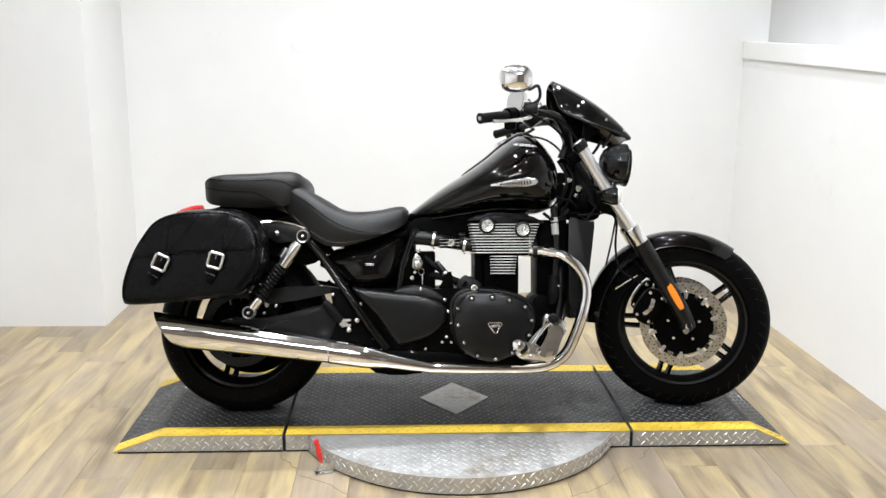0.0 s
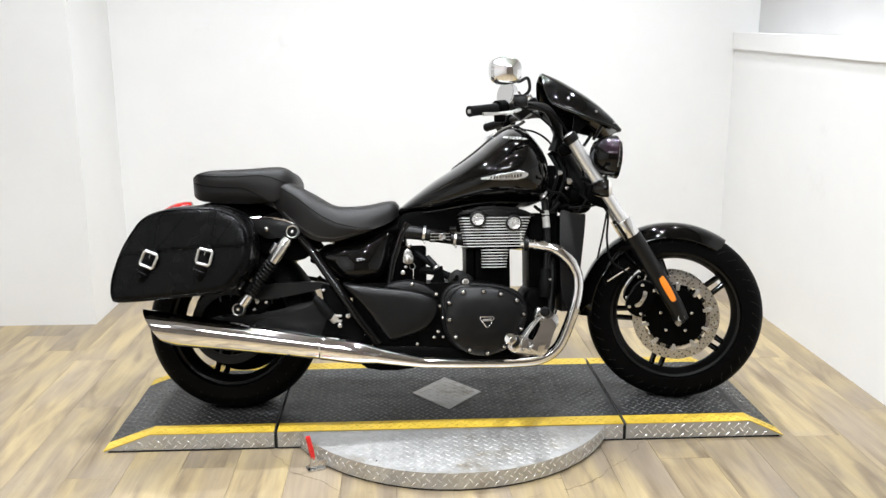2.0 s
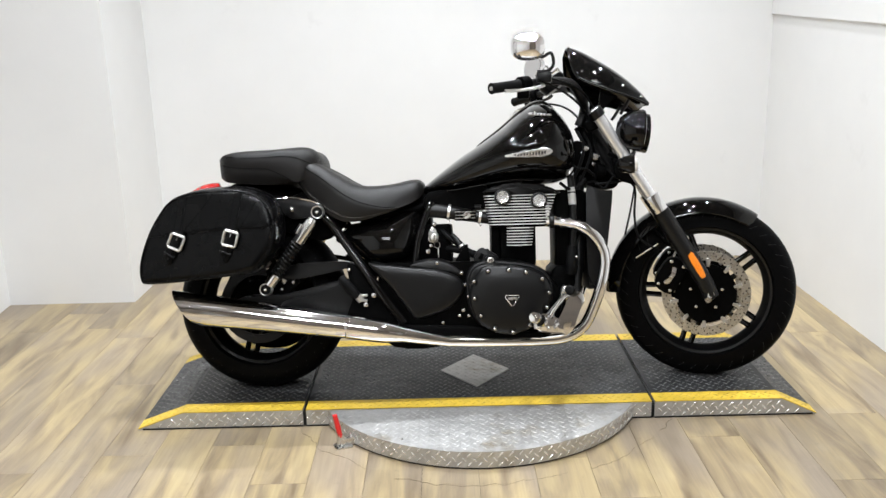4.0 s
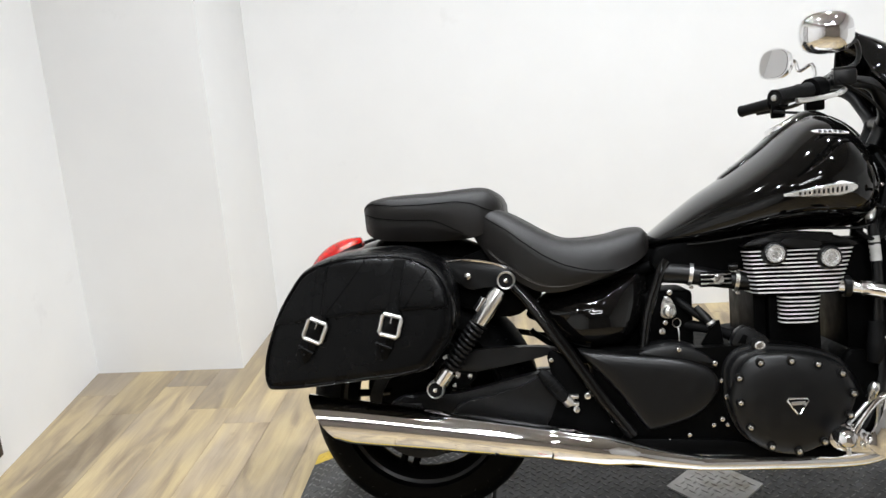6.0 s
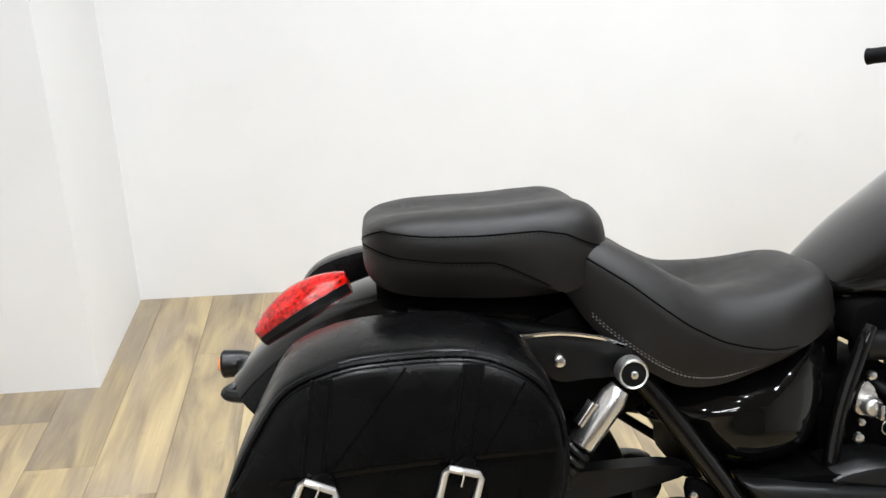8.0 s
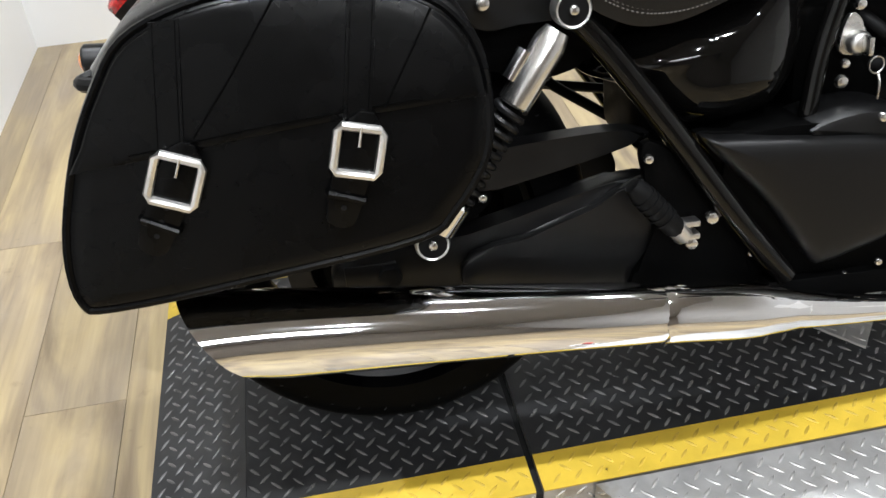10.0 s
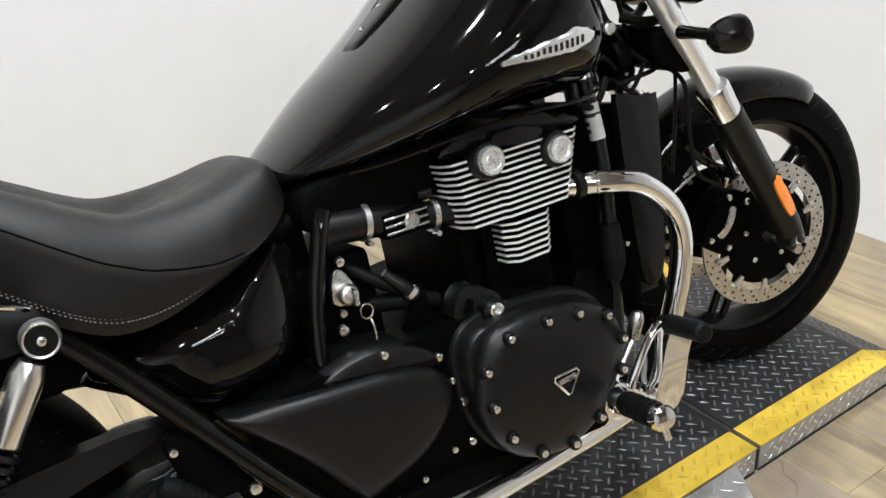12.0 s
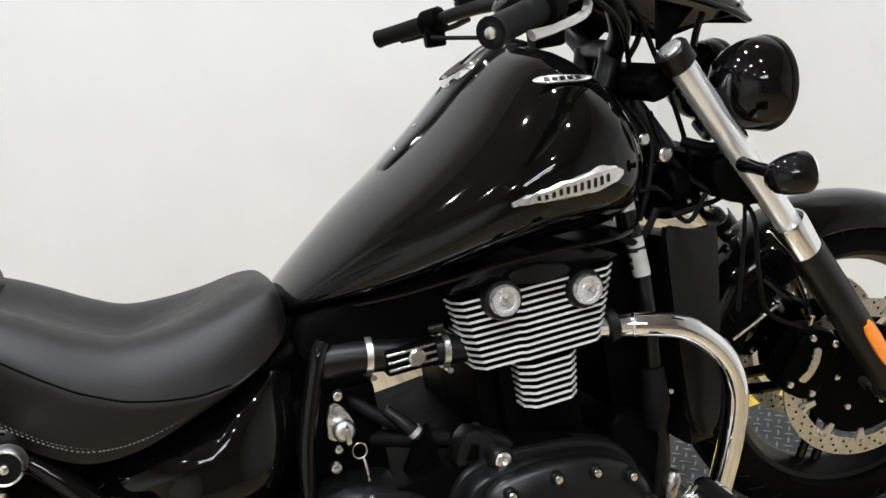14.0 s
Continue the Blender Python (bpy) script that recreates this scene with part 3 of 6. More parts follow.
# wheels
def wheel(name, cx, cy, cz, R, width, rim_r, spokes, parent_steer, label):
    w = part(name, lathe([(rim_r - 0.012, -width * 0.36), (rim_r + 0.004, -width * 0.40), (rim_r + 0.008, -width * 0.36), (rim_r - 0.004, -width * 0.30), (rim_r - 0.018, -width * 0.12), (rim_r - 0.020, 0), (rim_r - 0.018, width * 0.12),
                          (rim_r - 0.004, width * 0.30), (rim_r + 0.008, width * 0.36), (rim_r + 0.004, width * 0.40), (rim_r - 0.012, width * 0.36), (rim_r - 0.028, width * 0.1), (rim_r - 0.030, 0), (rim_r - 0.028, -width * 0.1), (rim_r - 0.012, -width * 0.36)],
                         (cx, cy, cz), n=72), SATIN, bike, label)
    prof = []
    side = R - rim_r
    for t in range(-12, 13):
        a = t / 12
        h = width / 2 * math.sin(a * 1.45) / math.sin(1.45)
        prof.append((rim_r + side * (max(0.0, math.cos(a * 1.45)) / 1.0) ** 0.62 * 1.0 if abs(a) < 1 else rim_r + 0.002, h))
    bm = lathe([(rim_r - 0.004, -width * 0.36)] + prof + [(rim_r - 0.004, width * 0.36)], (cx, cy, cz), n=96, cap=False)
    part("tyre", bm, RUBBER, w, "black road tyre", 60)
    # tread grooves
    bm = bmesh.new()
    for i in range(40):
        for s in (-1, 1):
            a = 2 * math.pi * (i + (0.5 if s > 0 else 0)) / 40
            line = []
            for q in range(5):
                f = 0.12 + 0.19 * q
                hh = width / 2 * math.sin(f * 1.45) / math.sin(1.45) * s
                rr = rim_r + side * math.cos(f * 1.45) ** 0.62 - 0.0012
                aa = a + 0.05 * q
                line.append((cx + rr * math.cos(aa), cy + hh, cz + rr * math.sin(aa)))
            tube(line, 0.0016, 4, 1, False, True, bm)
    g = part("tread_pattern", bm, HOLE, w)
    g["kind"] = "stuff"
    part("hub", lathe([(0.02, -0.075), (0.05, -0.07), (0.052, -0.03), (0.04, 0), (0.052, 0.03), (0.05, 0.07), (0.02, 0.075)], (cx, cy, cz), n=32), SATIN, w)
    for k in range(spokes):
        a = 2 * math.pi * (k + 0.5) / spokes
        ca, sa = math.cos(a), math.sin(a)
        for side_of in (-1, 1):
            p = [(cx + u * ca - v * side_of * sa, cy + d, cz + u * sa + v * side_of * ca) for u, v, d in ((0.038, 0.026, -0.012), (rim_r * 0.5, 0.020, -0.016), (rim_r - 0.020, 0.0165, -0.004))]
            part("spoke", tube(p, [0.011, 0.0085, 0.0095], 8, 5, flat=1.25), GLOSS, w)
    if parent_steer:
        steered(w)
    return w


FX, FZ, RX, RZ, WY = 0.822, 0.319, -0.790, 0.312, 0.0
front_wheel = wheel("front_wheel", FX, WY, FZ, 0.3225, 0.122, 0.238, 5, True, "gloss black cast front wheel with twin spokes")
rear_wheel = wheel("rear_wheel", RX, WY, RZ, 0.312, 0.200, 0.222, 5, False, "gloss black cast rear wheel with twin spokes")


def brake_disc(parent, cx, cz, y, r1, r0, carrier, lugs=True):
    """Drilled disc on a black carrier with riveted lugs."""
    d = part("brake_disc", lathe([(r0, y - 0.0025), (r1, y - 0.0025), (r1, y + 0.0025), (r0, y + 0.0025), (r0, y - 0.0025)], (cx, 0, cz), n=64), DISC if lugs else SATIN, parent, "drilled steel brake disc" if lugs else "dark rear brake disc")
    bm = bmesh.new()
    for row, n, off in ((0.2, 30, 0), (0.5, 30, 0.33), (0.8, 30, 0.66)):
        for i in range(n):
            a, r = 2 * math.pi * (i + off) / n, r0 + (r1 - r0) * row
            lathe([(0.0028, y - 0.0029), (0.0005, y - 0.0029)], (cx + r * math.cos(a), 0, cz + r * math.sin(a)), n=8, bm=bm)
    h = part("drilling", bm, HOLE, d)
    h["kind"] = "stuff"
    bm = lathe([(0.045, y - 0.004), (carrier, y - 0.004), (carrier, y + 0.004), (0.045, y + 0.004)], (cx, 0, cz), n=40)
    part("carrier", bm, MATTE, d, "black disc carrier")
    lug = None
    for i in range(10 if lugs else 0):
        a = 2 * math.pi * (i + 0.4) / 10
        m = Matrix.Translation((cx, y - 0.006, cz)) @ Matrix.Rotation(-a, 4, "Y")
        if lug is None:
            lug = part("lug", prism([(carrier - 0.008, -0.005), (r0 + 0.006, -0.009), (r0 + 0.010, 0), (r0 + 0.006, 0.009), (carrier - 0.008, 0.005)], -0.002, 0.003, 0.001), ALLOY, d, "bright disc lug")
            lug.matrix_basis = m
        else:
            twin("lug", lug, d, m)
        bolt(0, 0, 0, 0.75, d).matrix_basis = Matrix.Translation((cx + (r0 + 0.004) * math.cos(a), y - 0.009, cz + (r0 + 0.004) * math.sin(a))) @ Matrix.Scale(0.7, 4)
    return d


brake_disc(front_wheel, FX, FZ, WY - 0.089, 0.156, 0.122, 0.108)
brake_disc(front_wheel, FX, FZ, WY + 0.089, 0.156, 0.122, 0.108)
brake_disc(rear_wheel, RX, RZ, WY - 0.110, 0.140, 0.108, 0.09, False)
pulley = part("belt_pulley", lathe([(0.03, 0.118), (0.150, 0.112), (0.188, 0.112), (0.192, 0.118), (0.192, 0.142), (0.188, 0.146), (0.150, 0.140), (0.03, 0.130)], (RX, 0, RZ), n=64), MATTE, rear_wheel, "black toothed belt pulley")
part("drive_belt", tube([(RX - 0.02, 0.130, RZ + 0.195), (-0.60, 0.130, 0.480), (-0.30, 0.130, 0.420), (-0.22, 0.130, 0.385)], 0.013, 8, 4, flat=0.4), GRIP, rear_wheel, "black drive belt")
for i in range(5):
    a = 2 * math.pi * i / 5 + 0.3
    bolt(FX + 0.058 * math.cos(a), WY - 0.096, FZ + 0.058 * math.sin(a), 1.1, front_wheel)


# front fender
def arc_shell(cx, cy, cz, R, a0, a1, hw, drop, n=28, thick=0.004, ends=0.0):
    """A mudguard: an arched strip along the wheel, its sides turned down by drop."""
    outer, inner = [], []
    for i in range(n + 1):
        f = i / n
        a = radians(a0 + (a1 - a0) * f)
        k = min(1.0, f / 0.10, (1 - f) / 0.10) if ends else 1.0
        w = hw * (1 - ends * (1 - max(0, k)) ** 2)
        ring = []
        for j in range(-8, 9):
            t = j / 8
            rr = R - drop * abs(t) ** 2.4
            ring.append((rr, w * math.sin(t * 1.35) / math.sin(1.35)))
        o = [(cx + r * math.cos(a), cy + y, cz + r * math.sin(a)) for r, y in ring]
        q = [(cx + (r - thick) * math.cos(a), cy + y * 0.97, cz + (r - thick) * math.sin(a)) for r, y in ring]
        outer.append(o + q[::-1])
    return loft(outer, True, True)


front_fender = steered(part("front_fender", arc_shell(FX - 0.016, WY, FZ, 0.343, 54, 181, 0.080, 0.050, ends=0.35), GLOSS, bike, "gloss black front mudguard"))
for s in (-1, 1):
    part("stay", tube([(0.640, s * 0.085 + WY, 0.555), (0.672, s * 0.10 + WY, 0.520), (0.700, s * 0.125 + WY, 0.500)], 0.008, 8), GLOSS, front_fender)
    part("mudguard_bar", rod((0.575, s * 0.088 + WY, 0.452), (0.655, s * 0.100 + WY, 0.505), 0.0045), CHROME, front_fender, "bright brake line clip")

# forks
for s in (-1, 1):
    y = 0.0
    fork = part("fork_leg", rod((0.425, y, 0.957), (0.660, y, 0.592), 0.0212, 24), FORK, bike, "polished fork tube")
    fork.matrix_basis = (Matrix.Translation((0.001, -0.198, 0.002)) if s < 0 else Matrix.Translation((0.046, 0.110, 0.020))) @ Matrix.Translation((0.425, 0, 0.957)) @ Matrix.Rotation(radians(6.3 if s < 0 else 4.0), 4, "X") @ Matrix.Translation((-0.425, 0, -0.957))
    part("top_cap", tube([(0.4185, y, 0.967), (0.420, y, 0.965), (0.434, y, 0.943), (0.4355, y, 0.941)], [0.0245, 0.0265, 0.0265, 0.0245], 24, 1, False), SATIN, fork, "black fork top clamp")
    part("cap_nut", tube([(0.4155, y, 0.9715), (0.4165, y, 0.970), (0.4195, y, 0.966)], [0.010, 0.0165, 0.0190], 24, 1, False), EMBLEM, fork)
    part("chrome_collar", lathe([(0.0225, -0.045), (0.029, -0.041), (0.031, 0.035), (0.029, 0.04)], (0.634, y, 0.632), axis="Z", n=20, m=Matrix.Rotation(-RAKE, 4, "Y")), CHROME, fork, "chrome fork collar")
    part("slider", tube([(0.648, y, 0.611), (0.700, y, 0.528), (0.800, y, 0.366), (0.832, y, 0.300)], [0.031, 0.031, 0.029, 0.026], 18), SATIN, fork, "black fork slider")
    part("axle_clamp", lathe([(0.006, -0.020), (0.020, -0.020), (0.024, -0.010), (0.024, 0.012)], (0.822, y, 0.312), n=20), SATIN, fork)
    part("axle_ring", lathe([(0.006, -0.022), (0.012, -0.024), (0.0135, -0.020), (0.0135, -0.016)], (0.822, y - (0.002 if s < 0 else 0), 0.312), n=16), STEEL, fork, "bright axle end")
    refl = part("reflector", prism(rounded([(0.752, 0.472), (0.764, 0.474), (0.806, 0.400), (0.800, 0.388), (0.788, 0.390), (0.748, 0.458)], 3), y + s * 0.024, y + s * 0.033, 0.002), ORANGE, fork, "orange side reflector")
    refl.matrix_basis = pose(-0.006, 0, -0.012)

part("upper_clamp", prism(rounded([(0.402, 0.938), (0.45, 0.955), (0.46, 0.925), (0.416, 0.904)], 3), -0.10, 0.13, 0.010, 3), MATTE, bike, "black upper fork yoke").matrix_basis = YOKE
lower_clamp = (part("lower_clamp", prism(rounded([(0.505, 0.800), (0.570, 0.790), (0.600, 0.735), (0.580, 0.715), (0.510, 0.740)], 3), -0.095, 0.150, 0.012, 3), MATTE, bike, "black lower fork yoke"))
lower_clamp.matrix_basis = YOKE
part("steering_neck", rod((0.405, 0, 0.945), (0.525, 0, 0.750), 0.038, 20), SATIN, bike)
part("axle", rod((FX, -0.19, FZ - 0.004), (FX, 0.19, FZ - 0.004), 0.010), STEEL, bike).matrix_basis = STEER


def caliper(cx, cz, y, ang, steer):
    c = part("brake_caliper", prism(rounded([(-0.035, -0.055), (0.030, -0.062), (0.040, 0.0), (0.032, 0.060), (-0.025, 0.062), (-0.042, 0.01)], 3), -0.028, 0.028, 0.008), MATTE, bike, "black four-piston brake caliper")
    m = Matrix.Translation((cx, y, cz)) @ Matrix.Rotation(radians(ang), 4, "Y")
    c.matrix_basis = (STEER @ m) if steer else m
    part("maker_plate", prism(rounded([(-0.012, -0.030), (0.004, -0.032), (0.012, 0.0), (0.006, 0.032), (-0.008, 0.030), (0.0, 0.0)], 3), -0.031, -0.028, 0.001), STEEL, c, "plain grey maker plate")
    for dx, dz in ((-0.022, 0.048), (0.024, 0.050), (0.022, -0.048), (-0.026, -0.044)):
        b = bolt(dx, -0.030, dz, 1.15, c)
    part("bleed_screw", rod((-0.02, -0.01, 0.06), (-0.026, -0.012, 0.082), 0.004), BOLT, c)
    return c


caliper(0.697, 0.392, WY - 0.104, 28, True)
caliper(0.697, 0.392, WY + 0.104, 28, True)
caliper(-0.70, 0.42, WY - 0.118, -35, False)

# headlights, one each side of the neck
TILT = Matrix.Rotation(radians(6), 4, "Y")
for hx, yy, hz in ((0.546, -0.190, 0.897), (0.602, 0.010, 0.906)):
    lamp = part("headlight", lathe([(0.004, -0.050), (0.022, -0.048), (0.042, -0.039), (0.057, -0.022), (0.066, -0.003), (0.0705, 0.018), (0.0715, 0.032), (0.070, 0.037), (0.067, 0.037)], (hx, yy, hz), axis="X", n=48, m=TILT), GLOSS, bike, "gloss black headlight shell")
    part("rim", lathe([(0.0715, 0.028), (0.0730, 0.033), (0.0715, 0.040), (0.065, 0.042)], (hx, yy, hz), axis="X", n=48, m=TILT, cap=False), GLOSS, lamp, "gloss black headlight ring")
    part("lens", lathe([(0.066, 0.036), (0.052, 0.043), (0.02, 0.047), (0.002, 0.048)], (hx, yy, hz), axis="X", n=40, m=TILT), GLASS, lamp, "clear headlight lens")
    part("reflector_bowl", lathe([(0.065, 0.033), (0.05, 0.0), (0.02, -0.02), (0.002, -0.025)], (hx, yy, hz), axis="X", n=40, m=TILT, cap=False), CHROME, lamp)
    part("lamp_arm", tube([(hx - 0.06, -0.10, hz - 0.075), (hx - 0.03, (yy - 0.10) / 2, hz - 0.090), (hx - 0.010, yy, hz - 0.072)], 0.009, 8), SATIN, lamp)

# front turn signals
for s in (-1, 1):
    sig = (part("front_indicator", lathe([(0.004, -0.041), (0.015, -0.038), (0.025, -0.028), (0.0315, -0.011), (0.0345, 0.008), (0.0345, 0.022), (0.0325, 0.028)], (0.588, s * 0.292, 0.757), axis="X", n=28), GLOSS, bike, "gloss black bullet turn signal"))
    part("lens", lathe([(0.031, 0.034), (0.026, 0.041), (0.012, 0.046), (0.001, 0.047)], (0.582, s * 0.292, 0.757), axis="X", n=28), material("clear_signal_lens", (0.75, 0.72, 0.68), 0.15, coat=0.5, grain=0.15, scale=200) if s < 0 else bpy.data.materials["clear_signal_lens"], sig, "clear signal lens")
    part("stalk", tube([(0.560, s * 0.190, 0.772), (0.562, s * 0.235, 0.768), (0.575, s * 0.275, 0.760)], [0.014, 0.011, 0.012], 10), GLOSS, sig)
    sig.matrix_basis = (pose(0.515, -0.312, 0.771, 0, 0, -12) if s < 0 else pose(0.612, 0.232, 0.777, 0, 0, -12)) @ Matrix.Scale(0.88, 4) @ pose(-0.592, -s * 0.292, -0.757)


# fly screen
def fly_screen():
    """A cowl between a crown line and two side edges, smoked and glossy."""
    crown = spline([(0.350, 0.0, 1.221), (0.392, 0.0, 1.206), (0.440, 0.0, 1.180), (0.500, 0.0, 1.140), (0.556, 0.0, 1.096), (0.604, 0.0, 1.048), (0.634, 0.0, 1.008)], 4)
    edge = spline([(0.348, 0.078, 1.206), (0.355, 0.120, 1.142), (0.376, 0.152, 1.090), (0.440, 0.172, 1.056), (0.510, 0.168, 1.030), (0.572, 0.150, 1.010), (0.622, 0.124, 0.991)], 4)
    rows = []
    for c, e in zip(crown, edge):
        row = []
        for j in range(-10, 11):
            t = j / 10
            k = 1 - (1 - abs(t) ** 2.1) ** 0.62
            row.append((c.x + (e.x - c.x) * k, e.y * math.sin(1.25 * t) / math.sin(1.25), c.z + (e.z - c.z) * k))
        rows.append(row)
    rings = [r + [(x - 0.004, y * 0.975, z - 0.004) for x, y, z in r[::-1]] for r in rows]
    ob = part("fly_screen", loft(rings), SMOKE, bike, "gloss black fly screen above the headlights", 60)
    part("screen_edge", tube([r[0] for r in rows[8:]], 0.0036, 6, 1, False), SATIN, ob)
    for i in (10, 16, 21):
        o = bolt(0, 0, 0, 0.8, ob)
        o.matrix_basis = Matrix.Translation(Vector(rows[i][1]) + Vector((0, -0.002, 0.001))) @ Matrix.Scale(0.8, 4)
    for sgn in (-1, 1):
        part("screen_mount", prism([(0.452, 1.046), (0.515, 1.024), (0.480, 1.002), (0.454, 0.966), (0.442, 0.972), (0.448, 1.012)], sgn * 0.126, sgn * 0.136, 0.003), MATTE, ob, "black screen bracket")
        part("screen_bracket", tube([(0.560, sgn * 0.09, 1.016), (0.545, sgn * 0.09, 0.990), (0.528, sgn * 0.10, 0.965)], 0.006, 8), SATIN, ob)



fly_screen()

# handlebar and controls
bar = (part("handlebar", tube([(0.42, 0.0, 0.985), (0.42, -0.06, 0.985), (0.412, -0.115, 1.02), (0.375, -0.165, 1.075), (0.300, -0.245, 1.083), (0.215, -0.345, 1.068), (0.125, -0.440, 1.052)], [0.017, 0.017, 0.017, 0.0155, 0.0135, 0.0127, 0.0127], 14), SATIN, bike, "satin black wide handlebar"))
bar.matrix_basis = STEER_BAR
part("bar_half", tube([(0.42, 0.0, 0.985), (0.42, 0.06, 0.985), (0.412, 0.115, 1.02), (0.375, 0.165, 1.075), (0.300, 0.245, 1.083), (0.215, 0.345, 1.068), (0.125, 0.440, 1.052)], [0.017, 0.017, 0.017, 0.0155, 0.0135, 0.0127, 0.0127], 14), SATIN, bar)
for s in (-1, 1):
    part("riser", tube([(0.40, s * 0.055, 0.93), (0.412, s * 0.055, 0.96), (0.42, s * 0.055, 0.985)], [0.020, 0.018, 0.020], 12), SATIN, bar)
    d = Vector((0.125 - 0.215, s * (0.440 - 0.345), 1.052 - 1.068)).normalized()
    e = Vector((0.125, s * 0.440, 1.052))
    g = part("grip", tube([e - d * 0.118, e - d * 0.110, e - d * 0.01, e], [0.019, 0.0175, 0.017, 0.0185], 16, 1, False), GRIP, bar, "black rubber grip")
    part("grip_end", tube([e - d * 0.002, e + d * 0.003, e + d * 0.005], [0.007, 0.0065, 0.003], 14, 1, False), ALLOY, g, "bright bar end")
    c = e - d * 0.142
    sw = part("switch_pod", tube([c + d * 0.022, c + d * 0.018, c - d * 0.018, c - d * 0.022], [0.018, 0.026, 0.026, 0.018], 14, 1, False), MATTE, bar, "black switch pod")
    part("switch_block", box(c.x - 0.022, c.x + 0.018, c.y - 0.018, c.y + 0.018, c.z - 0.048, c.z - 0.005, 0.006), MATTE, sw)
    part("switch_button", box(c.x - 0.010, c.x + 0.006, c.y - 0.022, c.y - 0.016, c.z + 0.002, c.z + 0.012, 0.002), REDGRIP if s < 0 else LABEL, sw)
    p = c - d * 0.052 + Vector((0.030, 0, 0.012))
    res = part("reservoir", box(p.x - 0.024, p.x + 0.026, p.y - 0.022, p.y + 0.022, p.z - 0.014, p.z + 0.022, 0.006), MATTE if s > 0 else SATIN, bar, "black brake fluid reservoir")
    part("reservoir_cap", box(p.x - 0.022, p.x + 0.024, p.y - 0.020, p.y + 0.020, p.z + 0.0225, p.z + 0.027, 0.003), SATIN, res)
    lv = [c - d * 0.03 + Vector((0.045, 0, -0.008)), c + d * 0.03 + Vector((0.062, 0, -0.012)), e - d * 0.04 + Vector((0.058, 0, -0.012)), e + Vector((0.045, 0, -0.010))]
    part("lever", tube(lv, [0.007, 0.006, 0.0055, 0.007], 10, flat=0.7), ALLOY if s < 0 else SATIN, bar, "bare alloy hand lever" if s < 0 else "black hand lever")
    q = c - d * 0.040 + Vector((0.012, 0, 0.02))
    top = Vector((0.270, s * 0.335, 1.185))
    part("mirror_stem", tube([q, q + Vector((0.055, -s * 0.006, 0.030)), q + Vector((0.052, 0, 0.075)), top + Vector((0.012, 0, -0.03)), top, top + Vector((-0.03, 0, 0.0))], 0.0055, 8), SATIN if s < 0 else CHROME, bar)
    mm = Matrix.Translation((0.240, -0.385, 1.186) if s < 0 else (0.220, 0.342, 1.180)) @ Matrix.Rotation(radians(-98 if s < 0 else 42), 4, "Z") @ Matrix.Rotation(radians(8), 4, "Y")
    shell = [[(mm @ Vector((xx, r * 0.056 * (abs(math.cos(a)) ** 0.75 * math.copysign(1, math.cos(a))), r * 0.045 * (abs(math.sin(a)) ** 0.75 * math.copysign(1, math.sin(a)))))) for a in (2 * math.pi * k / 28 for k in range(28))] for xx, r in ((-0.012, 0.93), (-0.012, 1.0), (-0.002, 1.02), (0.010, 0.95), (0.022, 0.72), (0.028, 0.35))]
    mr = part("mirror", loft(shell), CHROME, bar, "chrome oval rear-view mirror")
    face = [[(mm @ Vector((xx, r * 0.054 * (abs(math.cos(a)) ** 0.75 * math.copysign(1, math.cos(a))), r * 0.043 * (abs(math.sin(a)) ** 0.75 * math.copysign(1, math.sin(a)))))) for a in (2 * math.pi * k / 28 for k in range(28))] for xx, r in ((-0.0125, 0.95), (-0.0135, 0.94))]
    part("mirror_glass", loft(face), MIRROR, mr, "silvered mirror glass")
gauge = (part("speedometer", lathe([(0.004, -0.035), (0.045, -0.03), (0.052, -0.005), (0.052, 0.010), (0.047, 0.013)], (0.300, 0, 1.095), axis="Z", n=32, m=Matrix.Rotation(radians(-35), 4, "Y")), SATIN, bike, "black round speedometer pod"))
gauge.matrix_basis = STEER_BAR
part("glass", lathe([(0.047, 0.012), (0.03, 0.018), (0.001, 0.020)], (0.300, 0, 1.095), axis="Z", n=32, m=Matrix.Rotation(radians(-35), 4, "Y")), GLASS, gauge, "clear gauge cover")

# cables
for pts in ([(0.22, -0.33, 1.06), (0.33, -0.22, 1.02), (0.41, -0.10, 0.96), (0.43, -0.05, 0.86), (0.40, -0.02, 0.76)],
            [(0.25, -0.30, 1.07), (0.37, -0.19, 1.045), (0.44, -0.13, 0.96), (0.485, -0.10, 0.86), (0.50, -0.10, 0.77)],
            [(0.545, -0.11, 0.735), (0.565, -0.15, 0.69), (0.560, -0.155, 0.60), (0.580, -0.14, 0.52), (0.66, -0.12, 0.47)],
            [(0.49, -0.14, 0.74), (0.46, -0.13, 0.70), (0.43, -0.12, 0.725), (0.39, -0.12, 0.72)],
            [(0.24, 0.31, 1.07), (0.36, 0.19, 1.03), (0.42, 0.10, 0.94), (0.41, 0.04, 0.80)]):
    part("cable", tube(pts, 0.0042, 7), GRIP, bike, "black control cable")


# tank
def section(x, zt, zb, hw, zm=0.42, n=40, et=1.92, eb=2.6):
    zc = zb + (zt - zb) * zm
    out = []
    for k in range(n):
        a = 2 * math.pi * k / n
        c, s = math.cos(a), math.sin(a)
        e = et if s > 0 else eb
        y = hw * math.copysign(abs(c) ** (2 / e), c)
        z = zc + ((zt - zc) if s > 0 else (zc - zb)) * math.copysign(abs(s) ** (2 / e), s)
        out.append((x, y, z))
    return out


